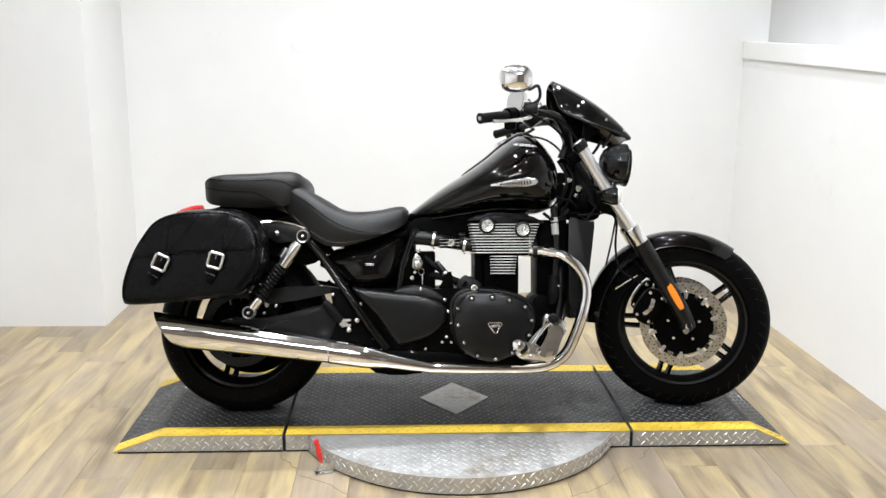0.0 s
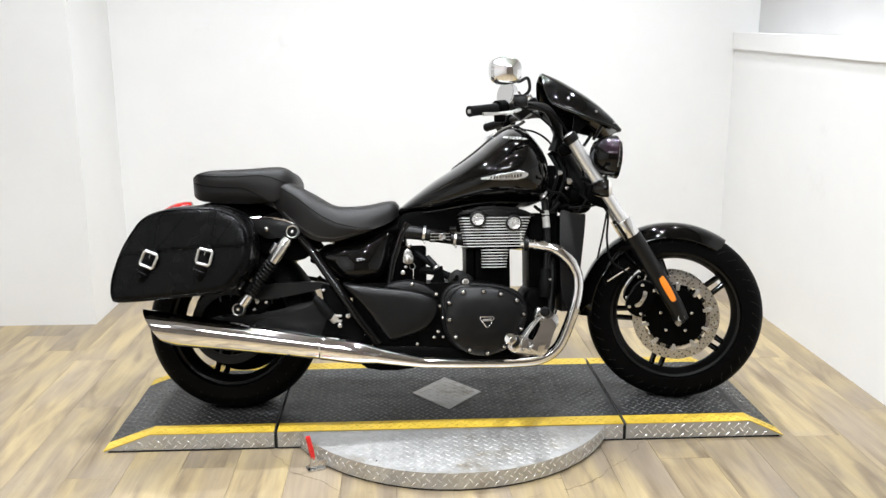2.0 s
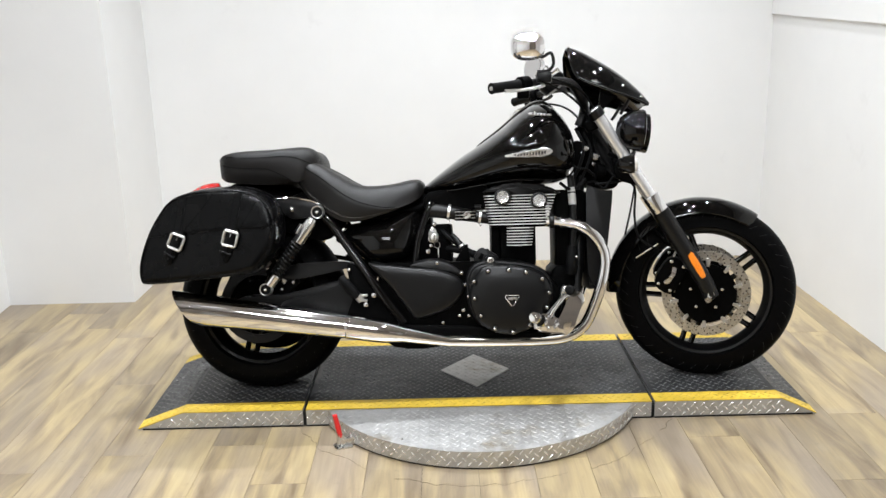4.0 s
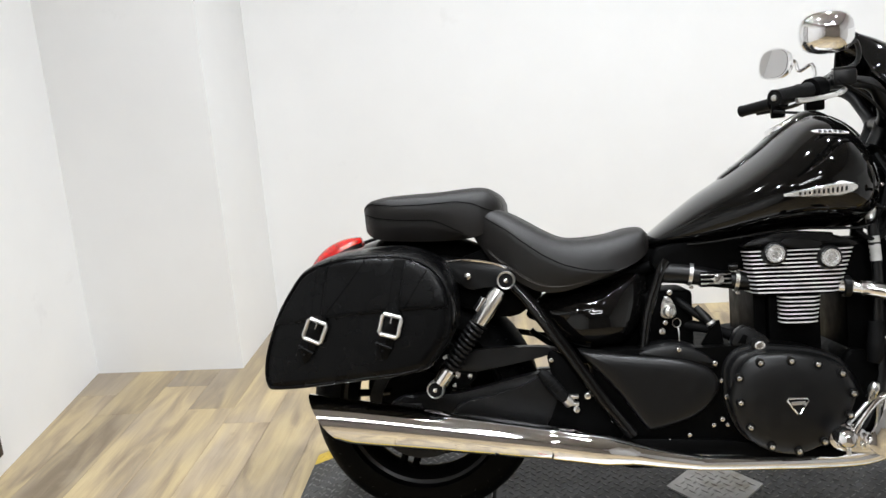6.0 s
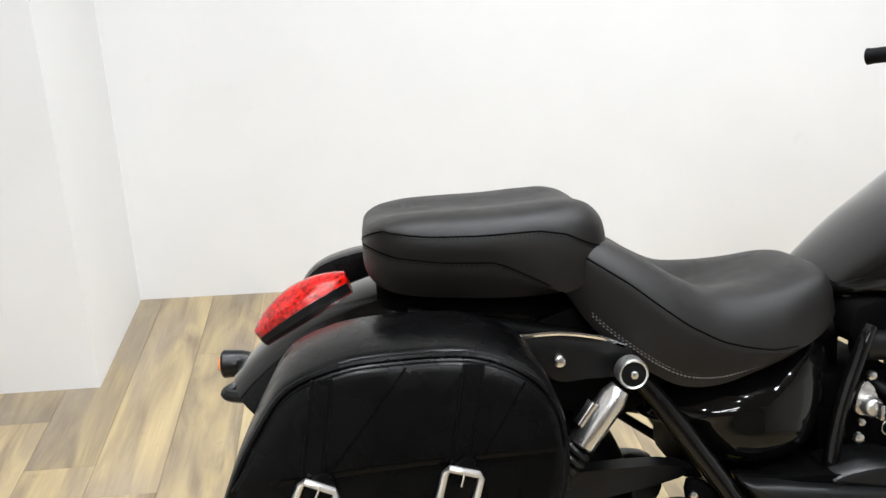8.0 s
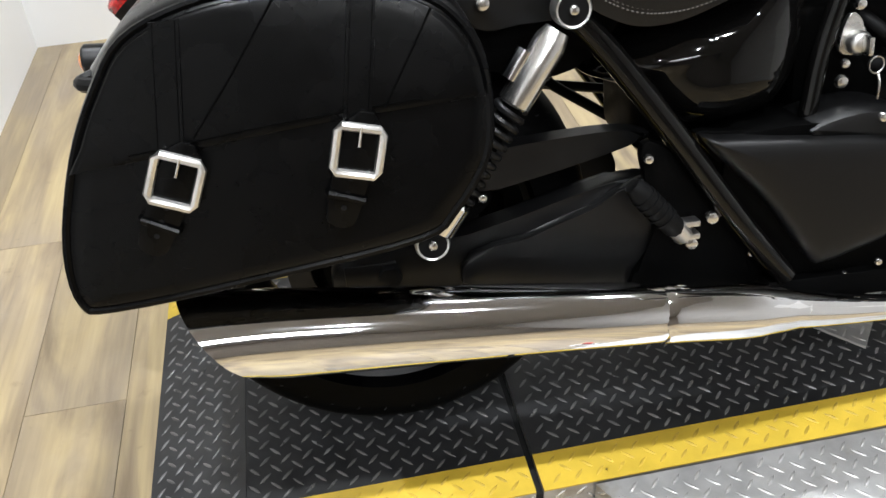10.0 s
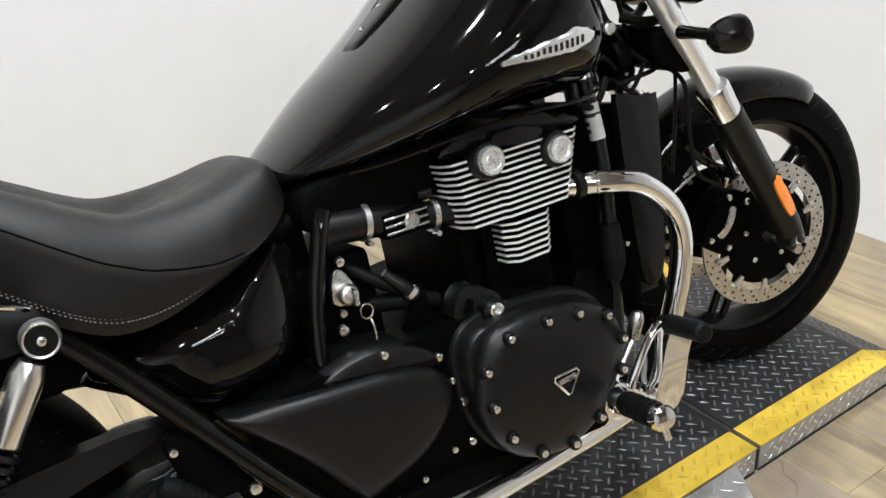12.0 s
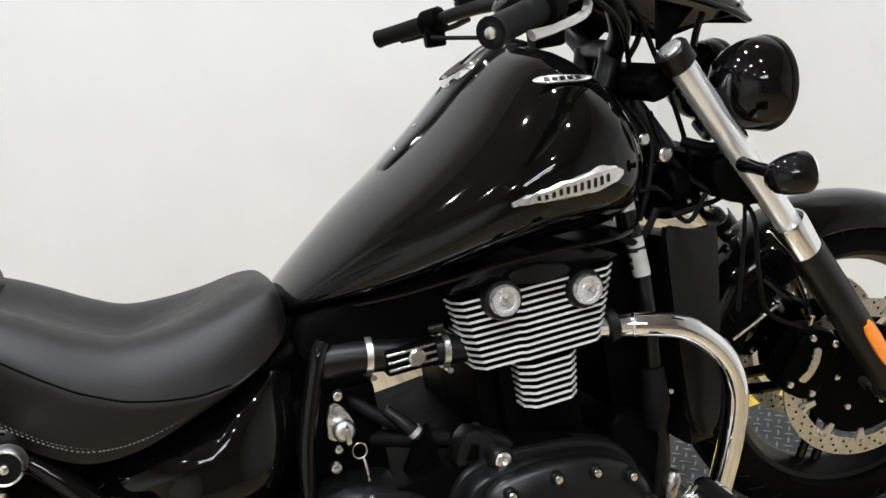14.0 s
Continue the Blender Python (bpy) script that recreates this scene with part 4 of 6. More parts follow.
def smooth_sections(rows, k=4):
    """More sections between those given, on smooth lines."""
    lines = [spline([(r[0], r[i], 0) for r in rows], k) for i in range(1, len(rows[0]))]
    return [[lines[0][j].x] + [ln[j].y for ln in lines] for j in range(len(lines[0]))]


TANK = [(-0.186, 0.715, 0.704, 0.045), (-0.180, 0.728, 0.700, 0.085), (-0.160, 0.746, 0.698, 0.118), (-0.110, 0.785, 0.699, 0.160), (-0.050, 0.829, 0.703, 0.202), (0.020, 0.873, 0.713, 0.242), (0.100, 0.930, 0.724, 0.274),
        (0.170, 0.988, 0.727, 0.289), (0.232, 1.020, 0.724, 0.291), (0.286, 1.006, 0.724, 0.277), (0.328, 0.962, 0.738, 0.238), (0.354, 0.912, 0.766, 0.176), (0.366, 0.872, 0.796, 0.095)]
tank_rows = smooth_sections(TANK)
tank = part("fuel_tank", loft([section(*r) for r in tank_rows]), GLOSS, bike, "deep gloss black teardrop fuel tank", 70)


def tank_row(x):
    """The tank's section at x, between its neighbours."""
    j = max(0, min(len(tank_rows) - 2, sum(q[0] <= x for q in tank_rows) - 1))
    a, b = tank_rows[j], tank_rows[j + 1]
    f = (x - a[0]) / (b[0] - a[0])
    return [p + (q - p) * f for p, q in zip(a, b)]


def tank_at(x, a):
    """A point of the tank's skin at x, and the way out of it, at an angle round the section."""
    r = tank_row(x)
    ring = section(*r, n=360)
    i = round(math.degrees(a)) % 360
    p, q0, q1 = Vector(ring[i]), Vector(ring[i - 3]), Vector(ring[(i + 3) % 360])
    nrm = Vector((0, (q1 - q0).z, -(q1 - q0).y)).normalized()
    if nrm.dot(Vector((0, p.y, p.z - (r[1] + r[2]) / 2))) < 0:
        nrm = -nrm
    return p, nrm


part("tank_seam", tube([(x, -hw * 0.86, zb + 0.006) for x, zt, zb, hw in tank_rows[6:-4]], 0.0035, 6, 1, False), GLOSS, tank)


def tank_badge(side):
    """A long swept emblem with a raised winged edge; its lettering is a plain dark bar."""
    base = 180 if side < 0 else 0
    top, bot, ins_t, ins_b = [], [], [], []
    n = 16
    for i in range(n + 1):
        f = i / n
        x = 0.106 + 0.160 * f
        h = 0.0025 + 0.0135 * (f / 0.72) ** 0.8 if f < 0.72 else 0.0025 + 0.0135 * max(0.0, 1 - ((f - 0.72) / 0.28) ** 2.5) ** 0.5
        z0 = 0.812 + 0.012 * f
        def on(z, lift):
            best = min(range(100, 261) if side < 0 else list(range(280, 360)) + list(range(0, 81)), key=lambda g: abs(tank_at(x, radians(g))[0].z - z))
            best = min((best + q / 12 for q in range(-12, 13)), key=lambda g: abs(tank_at(x, radians(g))[0].z - z))
            p, nn = tank_at(x, radians(best))
            return p + nn * lift
        top.append(on(z0 + h, 0.001)); bot.append(on(z0 - h, 0.001))
        ins_t.append(on(z0 + h * 0.72, 0.006)); ins_b.append(on(z0 - h * 0.72, 0.006))
    rings = [[t, it, ib, b] for t, it, ib, b in zip(top, ins_t, ins_b, bot)]
    bd = part("tank_badge", loft(rings), EMBLEM, tank, "chrome winged tank emblem", 25)
    for i in range(3, 14):
        bars = bmesh.new()
        a, b, c, d = ins_t[i], ins_b[i], ins_t[i + 1], ins_b[i + 1]
        m0, m1 = a.lerp(b, 0.26).lerp(c.lerp(d, 0.26), 0.20), a.lerp(b, 0.26).lerp(c.lerp(d, 0.26), 0.62)
        m2, m3 = a.lerp(b, 0.74).lerp(c.lerp(d, 0.74), 0.62), a.lerp(b, 0.74).lerp(c.lerp(d, 0.74), 0.20)
        nn = (m1 - m0).cross(m3 - m0).normalized()
        if nn.y * side < 0:
            nn = -nn
        v0 = [bars.verts.new(p) for p in (m0, m1, m2, m3)]
        v1 = [bars.verts.new(p + nn * 0.0012) for p in (m0, m1, m2, m3)]
        bars.faces.new(v1)
        for k in range(4):
            bars.faces.new((v0[k], v0[(k + 1) % 4], v1[(k + 1) % 4], v1[k]))
        part("emblem_bar", bars, SATIN, bd, "plain dark raised bar")


tank_badge(-1)
tank_badge(1)


# console along the top of the tank with the filler cap
def tank_console():
    rows = [(0.012, 0.022, 0.002), (0.020, 0.034, 0.006), (0.060, 0.046, 0.008), (0.120, 0.056, 0.009), (0.180, 0.066, 0.010), (0.235, 0.070, 0.012), (0.275, 0.064, 0.010), (0.310, 0.045, 0.004)]
    rings = []
    for x, hw, h in smooth_sections(rows):
        r = tank_row(x)
        zc, zt = r[2] + (r[1] - r[2]) * 0.42, r[1]
        def skin(y):
            return zc + (zt - zc) * max(0.0, 1 - (abs(y) / r[3]) ** 1.92) ** (1 / 1.92)
        ring = [(x, t * hw, skin(t * hw) + h * (1 - abs(t) ** 5)) for t in (q / 8 for q in range(-8, 9))]
        ring += [(x, t * hw, skin(t * hw) - 0.01) for t in (q / 8 for q in range(8, -9, -1))]
        rings.append(ring)
    ob = part("tank_console", loft(rings), GLOSS, tank, "gloss black console on top of the tank", 60)
    m = Matrix.Rotation(radians(-25), 4, "Y")
    cap = part("filler_cap", lathe([(0.004, 0.003), (0.036, 0.003), (0.040, 0.001), (0.044, 0.006), (0.048, 0.006), (0.051, 0.001), (0.051, -0.012)], (0.183, 0, 1.000), axis="Z", n=36, m=m), CHROME, ob, "chrome filler cap ring")
    part("cap_lid", lathe([(0.001, 0.0052), (0.030, 0.0048), (0.033, 0.002)], (0.183, 0, 1.000), axis="Z", n=30, m=m), SATIN, cap)
    for x in (0.045, 0.085):
        p = tank_at(x, radians(90))[0]
        part("console_screw", lathe([(0.005, 0.004), (0.004, 0.008), (0.001, 0.009)], p, axis="Z", n=12, m=m), CHROME, ob)


tank_console()
wing = rounded([(-0.040, -0.001), (-0.030, 0.007), (-0.008, 0.009), (0.016, 0.0075), (0.040, 0.003), (0.041, -0.003), (0.020, -0.0075), (-0.020, -0.0075)], 3)
sticker = part("emblem_plate", prism(wing, -0.0012, 0.0012, 0.0006), EMBLEM, tank, "small bright winged emblem plate")
for k in range(5):
    part("plain_bar", box(-0.024 + 0.011 * k, -0.017 + 0.011 * k, -0.0022, -0.0008, -0.0035, 0.0035), SATIN, sticker)
p, nn = tank_at(0.228, radians(141))
ux = (Vector((0.075, 0.0, -0.024)) - nn * nn.dot(Vector((0.075, 0.0, -0.024)))).normalized()
uz = ux.cross(-nn)
sticker.matrix_basis = Matrix.Translation(p + nn * 0.0035) @ Matrix((ux, -nn, uz)).transposed().to_4x4()

# seats
SEAT = [(-0.640, 0.838, 0.770, 0.120), (-0.630, 0.842, 0.752, 0.150), (-0.590, 0.833, 0.695, 0.175), (-0.540, 0.812, 0.650, 0.195), (-0.490, 0.784, 0.617, 0.208), (-0.450, 0.760, 0.604, 0.212), (-0.400, 0.738, 0.606, 0.210),
        (-0.340, 0.736, 0.622, 0.202), (-0.280, 0.742, 0.640, 0.186), (-0.230, 0.752, 0.662, 0.160), (-0.200, 0.752, 0.680, 0.136), (-0.185, 0.740, 0.696, 0.105)]
seat_rows = smooth_sections(SEAT)


SEAM_Z = [(-0.66, 0.822), (-0.60, 0.800), (-0.54, 0.762), (-0.496, 0.728), (-0.455, 0.698), (-0.406, 0.672), (-0.365, 0.660), (-0.32, 0.651), (-0.27, 0.652), (-0.15, 0.690)]


def between(table, x):
    for (x0, v0), (x1, v1) in zip(table, table[1:]):
        if x <= x1:
            return v0 + (v1 - v0) * max(0.0, (x - x0) / (x1 - x0))
    return table[-1][1]


def seat_ring(x, zt, zb, hw):
    """Dished top with rounded shoulders, a welt along the side, the skirt drawn in towards the bottom."""
    zs = max(min(between(SEAM_Z, x), zt - 0.02), zb + 0.004)
    dip = 0.026 * min(1.0, max(0.0, (x + 0.66) / 0.12)) * min(1.0, max(0.0, (-0.26 - x) / 0.13))
    side = zt - zs
    half = [(0, zt - dip), (hw * 0.22, zt - dip * 0.86), (hw * 0.42, zt - dip * 0.34 - 0.001), (hw * 0.61, zt - 0.003 - side * 0.03), (hw * 0.79, zt - side * 0.19), (hw * 0.925, zt - side * 0.54), (hw * 0.992, zs)]
    half += [(hw * 1.0, zs - (zs - zb) * 0.3), (hw * 0.985, zs - (zs - zb) * 0.7), (hw * 0.955, zb)]
    line = [(p.y, p.z) for p in spline([(0, y, z) for y, z in half], 4)]
    low = [(hw * 0.6, zb + 0.010), (0, zb + 0.012)]
    return [(x, y, z) for y, z in line + low] + [(x, -y, z) for y, z in (line + low)[-2:0:-1]]


rider_seat = part("rider_seat", loft([seat_ring(*r) for r in seat_rows]), SEATV, bike, "dished black vinyl rider seat with stitched skirt", 60)
welt = []
for r in seat_rows[2:-12]:
    ring = seat_ring(*r)
    welt.append((r[0], -ring[24][1] - 0.0006, ring[24][2]))
part("seat_seam", tube(welt, 0.0012, 6, 1, False), SEAM, rider_seat, "dark welt seam")
bm = bmesh.new()
line = spline([(q[0], -q[1] - 0.0008, q[2] + 0.003) for q in (seat_ring(*r)[34] for r in seat_rows[8:-5])], 5)
acc = 0.0
for a, b in zip(line, line[1:]):
    acc += (b - a).length
    if acc > 0.0046:
        acc = 0
        d = (b - a).normalized()
        for off in (0.0, 0.0048):
            tube([a - d * 0.0014 + Vector((0, 0, off)), a + d * 0.0014 + Vector((0, 0, off))], 0.0011, 5, 1, False, True, bm)
st = part("stitching", bm, THREAD, rider_seat, "grey double stitching")
st["kind"] = "stuff"

PILLION = [(-0.922, 0.832, 0.812, 0.060), (-0.920, 0.843, 0.790, 0.095), (-0.910, 0.852, 0.772, 0.125), (-0.888, 0.860, 0.758, 0.150), (-0.850, 0.867, 0.750, 0.166), (-0.790, 0.870, 0.746, 0.174), (-0.715, 0.872, 0.743, 0.178),
           (-0.650, 0.877, 0.745, 0.177), (-0.608, 0.879, 0.754, 0.173), (-0.580, 0.872, 0.774, 0.160), (-0.560, 0.855, 0.792, 0.136), (-0.549, 0.836, 0.806, 0.095)]
PIL_SEAM = [(-0.94, 0.868), (-0.92, 0.858), (-0.88, 0.845), (-0.83, 0.839), (-0.75, 0.838), (-0.667, 0.842), (-0.626, 0.835), (-0.589, 0.818), (-0.53, 0.800)]
PIL_LOW = [(-0.94, 0.828), (-0.91, 0.820), (-0.874, 0.809), (-0.81, 0.801), (-0.727, 0.798), (-0.695, 0.783), (-0.650, 0.760), (-0.60, 0.742)]
pil_rows = smooth_sections(PILLION)


def pil_ring(x, zt, zb, hw):
    """Soft crowned pad, hollow along the middle, bulging to a welt, drawn in below a second seam."""
    zs = max(min(between(PIL_SEAM, x), zt - 0.012), zb + 0.010)
    zl = max(min(between(PIL_LOW, x), zs - 0.004), zb + 0.003)
    dip = 0.011 * min(1.0, max(0.0, (x + 0.93) / 0.08)) * min(1.0, max(0.0, (-0.53 - x) / 0.10))
    side = zt - zs
    half = [(0, zt - dip), (hw * 0.25, zt - dip * 0.75), (hw * 0.46, zt - dip * 0.3 - side * 0.01), (hw * 0.66, zt - side * 0.05), (hw * 0.83, zt - side * 0.20), (hw * 0.945, zt - side * 0.52), (hw * 0.998, zs)]
    half += [(hw * 1.012, zs - (zs - zl) * 0.45), (hw * 0.992, zl), (hw * 0.975, zl - (zl - zb) * 0.4), (hw * 0.91, zb)]
    line = [(p.y, p.z) for p in spline([(0, y, z) for y, z in half], 3)]
    low = [(hw * 0.5, zb + 0.002), (0, zb + 0.003)]
    return [(x, y, z) for y, z in line + low] + [(x, -y, z) for y, z in (line + low)[-2:0:-1]]


pillion = part("pillion_seat", loft([pil_ring(*r) for r in pil_rows]), SEATV, bike, "raised black vinyl passenger seat", 60)
for k, first, last, lab in ((18, 2, -3, "dark welt seam"), (24, 4, -16, "dark lower seam")):
    row = [pil_ring(*r)[k] for r in pil_rows[first:last]]
    seam = part("seat_seam", tube([(x, -y - 0.0006, z) for x, y, z in row], 0.0012, 6, 1, False), SEAM, pillion, lab)
    bm, acc, line = bmesh.new(), 0.0, spline([(x, -y - 0.0008, z - 0.004) for x, y, z in row], 5)
    for a, b in zip(line, line[1:]):
        acc += (b - a).length
        if acc > 0.0052:
            acc = 0
            d = (b - a).normalized()
            tube([a - d * 0.0014, a + d * 0.0014], 0.0006, 5, 1, False, True, bm)
    part("stitching", bm, SEAM, seam, "dark single stitching")["kind"] = "stuff"

# rear mudguard, tail lamp, rear signals
rear_fender = part("rear_fender", arc_shell(-0.800, 0, 0.325, 0.440, 62, 140, 0.125, 0.060), GLOSS, bike, "gloss black rear mudguard")
lens_rows = []
for i in range(13):
    f = i / 12
    a = radians(109.5 + 21.5 * f)
    w, h = 0.046 * math.sin(math.pi * min(0.985, max(0.03, 0.06 + 0.86 * f))) ** 0.7 + 0.002, 0.025 * math.sin(math.pi * min(0.98, 0.06 + 0.88 * f)) ** 0.8
    lens_rows.append([(-0.80 + (0.458 + h * math.cos(t * math.pi / 2)) * math.cos(a), w * t, 0.325 + (0.458 + h * math.cos(t * math.pi / 2)) * math.sin(a)) for t in (q / 6 for q in range(-6, 7))] +
                     [(-0.80 + 0.436 * math.cos(a), w * t, 0.325 + 0.436 * math.sin(a)) for t in (1, 0, -1)])
tail = part("tail_lamp", loft(lens_rows), REDLENS, bike, "red teardrop tail lamp lens", 60)
base_rows = []
for r in lens_rows:
    mid = Vector(r[14])
    out = (mid - Vector((-0.80, 0, 0.325))).normalized()
    w = abs(r[0][1]) + 0.004
    base_rows.append([mid + Vector((0, w * t, 0)) + out * q for t, q in ((-1, -0.012), (-1, 0.013), (1, 0.013), (1, -0.012))])
part("lamp_base", loft(base_rows), SATIN, tail, "black tail lamp base")
for s in (-1, 1):
    r = part("rear_indicator", lathe([(0.004, 0.050), (0.016, 0.044), (0.023, 0.02), (0.025, -0.012), (0.022, -0.016)], (-1.165 if s > 0 else -1.052, s * 0.105, 0.588), axis="X", n=20), SATIN, bike, "black bullet rear turn signal")
    part("stalk", tube([(-1.12, s * 0.05, 0.60), (-1.14, s * 0.08, 0.592), (-1.158 if s > 0 else -1.052, s * 0.098, 0.588)], 0.010, 8), SATIN, r)
    part("lens", lathe([(0.022, -0.014), (0.012, -0.022), (0.001, -0.024)], (-1.165 if s > 0 else -1.052, s * 0.105, 0.588), axis="X", n=20), ORANGE, r, "orange lens")

# saddlebags
BAG = [(-1.120, 0.424), (-1.121, 0.489), (-1.092, 0.580), (-1.058, 0.643), (-1.020, 0.690), (-0.955, 0.715), (-0.880, 0.723), (-0.784, 0.721), (-0.716, 0.694), (-0.678, 0.652), (-0.665, 0.594), (-0.673, 0.526), (-0.712, 0.469), (-0.754, 0.441), (-0.908, 0.423), (-1.082, 0.410)]


def saddlebag(s):
    """Hard-backed leather bag: body, overhanging flap, straps with buckles."""
    yi, yo = s * 0.186, s * 0.372
    out = rounded(BAG, 4)
    cx, cz = -0.88, 0.57

    def face_y(x, z, lift):
        k = max(0, (z - 0.42) / 0.30)
        return yi + (yo - yi) * (1.03 - 0.14 * k * k) + s * lift

    def drawn(line, k, mx, mz):
        return [(mx + (x - mx) * k, mz + (z - mz) * k) for x, z in line]
    def lid(z, f):
        return z + 0.016 * (1 - f) * min(1.0, max(0.0, (z - 0.60) / 0.09))
    rings = [[(x, yi + (face_y(x, z, 0) - yi) * f, lid(z, f)) for x, z in shrink(out, inset)] for f, inset in ((0.0, 0.018), (0.02, 0.004), (0.10, 0.0), (0.5, -0.002), (0.90, 0.0), (0.96, 0.003), (0.985, 0.007), (0.998, 0.012))]
    edge = shrink(out, 0.012)
    rings += [[(x, face_y(x, z, 0.003), z) for x, z in drawn(edge, k, cx, cz)] for k in (0.97, 0.9, 0.8, 0.65, 0.45, 0.25, 0.08)]
    bag = part("saddlebag", loft(rings), LEATHER, bike, "black leather saddlebag with two buckled straps", 60)
    if s > 0:
        bag.matrix_basis = pose(0, 0, 0.030)
    # flap over the upper half
    upper = [p for p in shrink(out, 0.013) if p[1] > 0.580 + 0.02 * (p[0] + 1.08) / 0.42]
    upper.sort(key=lambda p: math.atan2(p[1] - 0.58, p[0] + 0.87), reverse=True)
    low = [(-0.676, 0.592), (-0.74, 0.590), (-0.820, 0.587), (-0.90, 0.582), (-0.971, 0.576), (-1.03, 0.571), (-1.090, 0.567)]
    flap_line = upper + low
    rings = [[(x, face_y(x, z, -0.002), z) for x, z in flap_line], [(x, face_y(x, z, 0.0065), z) for x, z in flap_line]]
    rings += [[(x, face_y(x, z, lift), z) for x, z in drawn(flap_line, k, -0.87, 0.635)] for k, lift in ((0.985, 0.0085), (0.95, 0.0092), (0.85, 0.0096), (0.7, 0.010), (0.5, 0.010), (0.3, 0.010), (0.1, 0.010))]
    fl = part("flap", loft(rings), LEATHER, bag, "black leather flap with stitched seams", 50)
    part("hem", tube([(x, face_y(x, z + 0.008, 0.0098), z + 0.008) for x, z in low[1:-1]], 0.0010, 5, 4), SEAM, fl)
    part("piping", tube([(x, face_y(x, z, -0.004), z) for x, z in shrink(out, 0.007)] + [(shrink(out, 0.007)[0][0], face_y(*shrink(out, 0.007)[0], -0.004), shrink(out, 0.007)[0][1])], 0.0050, 8, 1, False), LEATHER, bag, "rolled leather piping")
    for pts in ([(-0.869, 0.708), (-0.918, 0.645), (-0.966, 0.588)], [(-0.722, 0.682), (-0.752, 0.635), (-0.778, 0.594)]):
        part("panel_seam", tube([(x, face_y(x, z, 0.0098), z) for x, z in pts], 0.0013, 6, 4), SEAM, fl)
    for (x0, z0), (x1, z1) in (((-0.972, 0.699), (-0.990, 0.582)), ((-0.785, 0.708), (-0.806, 0.588))):
        row = [(x0 + (x1 - x0) * k / 6, z0 + (z1 - z0) * k / 6) for k in range(7)]
        st = part("flap_strap", loft([[(x - 0.0145, face_y(x, z, 0.0085), z), (x - 0.0140, face_y(x, z, 0.0128), z), (x + 0.0140, face_y(x, z, 0.0128), z), (x + 0.0145, face_y(x, z, 0.0085), z)] for x, z in row]), LEATHER, fl, "leather strap sewn onto the flap", 40)
        for d in (-0.0105, 0.0105):
            part("strap_seam", tube([(x + d, face_y(x, z, 0.0128), z) for x, z in row], 0.0006, 5, 2), SEAM, st)
    for bx, bz, tilt in ((-0.990, 0.551, 23), (-0.810, 0.557, 15)):
        m = Matrix.Translation((bx, face_y(bx, bz, 0.014), bz)) @ Matrix.Rotation(radians(tilt), 4, "Y")
        st = part("strap", prism(rounded([(-0.016, 0.030), (0.016, 0.030), (0.017, -0.060), (0.010, -0.082), (-0.010, -0.082), (-0.017, -0.060)], 3), -0.003, 0.003, 0.0012), LEATHER, bag, "black leather strap")
        st.matrix_basis = m @ Matrix.Rotation(radians(6), 4, "Y")
        bk = bmesh.new()
        tube([(-0.0225, 0, -0.019), (-0.0225, 0, 0.019), (-0.019, 0, 0.024), (0.019, 0, 0.024), (0.0225, 0, 0.019), (0.0225, 0, -0.019), (0.019, 0, -0.024), (-0.019, 0, -0.024), (-0.0225, 0, -0.019), (-0.0225, 0, 0.0)], 0.0048, 8, 1, False, True, bk)
        b = part("buckle", bk, ALLOY, bag, "square brushed metal buckle")
        b.matrix_basis = m @ Matrix.Translation((0, s * 0.006, 0))
        part("prong", rod((0, s * 0.004, 0.006), (0, s * 0.003, 0.026), 0.0016, 8), STEEL, b)
        part("strap_loop", tube([(-0.0185, -s * 0.002, -0.050), (-0.0185, s * 0.0045, -0.050), (0.0185, s * 0.0045, -0.050), (0.0185, -s * 0.002, -0.050)], 0.0042, 8, 1, False), LEATHER, st, "leather keeper loop")
        for k in range(3):
            part("strap_hole", lathe([(0.003, 0), (0.0005, 0)], (0, s * 0.0035, -0.030 - 0.016 * k), n=8), HOLE, st)
    return bag


saddlebag(-1)
saddlebag(1)

# exhaust: header, pipe, silencer
exhaust = part("exhaust", tube([(0.255, -0.175, 0.588), (0.310, -0.200, 0.582), (0.375, -0.216, 0.562), (0.425, -0.222, 0.512), (0.444, -0.220, 0.450), (0.432, -0.212, 0.370), (0.402, -0.200, 0.280), (0.368, -0.196, 0.218), (0.310, -0.198, 0.184), (0.220, -0.205, 0.174), (0.05, -0.222, 0.176), (-0.110, -0.240, 0.182)],
                              [0.0195] * 9 + [0.0185, 0.0175, 0.0175], 18, 6), CHROME, bike, "polished chrome exhaust system", 50)
part("left_header", tube([(0.255, 0.175, 0.588), (0.310, 0.200, 0.582), (0.375, 0.216, 0.562), (0.425, 0.222, 0.512), (0.444, 0.220, 0.450), (0.432, 0.212, 0.370), (0.402, 0.200, 0.280), (0.368, 0.196, 0.218), (0.300, 0.170, 0.184), (0.150, 0.100, 0.174)], 0.0195, 16, 5), CHROME, exhaust, "chrome header pipe on the far side")
part("header_flange", lathe([(0.020, -0.010), (0.0255, -0.008), (0.0255, 0.006), (0.020, 0.008)], (0.268, -0.182, 0.588), axis="X", n=20), SATIN, exhaust)
part("header_seam", lathe([(0.020, -0.003), (0.0215, -0.002), (0.0215, 0.002), (0.020, 0.003)], (0.300, -0.196, 0.584), axis="X", n=20, m=Matrix.Rotation(radians(-28), 4, "Z")), CHROME, exhaust)
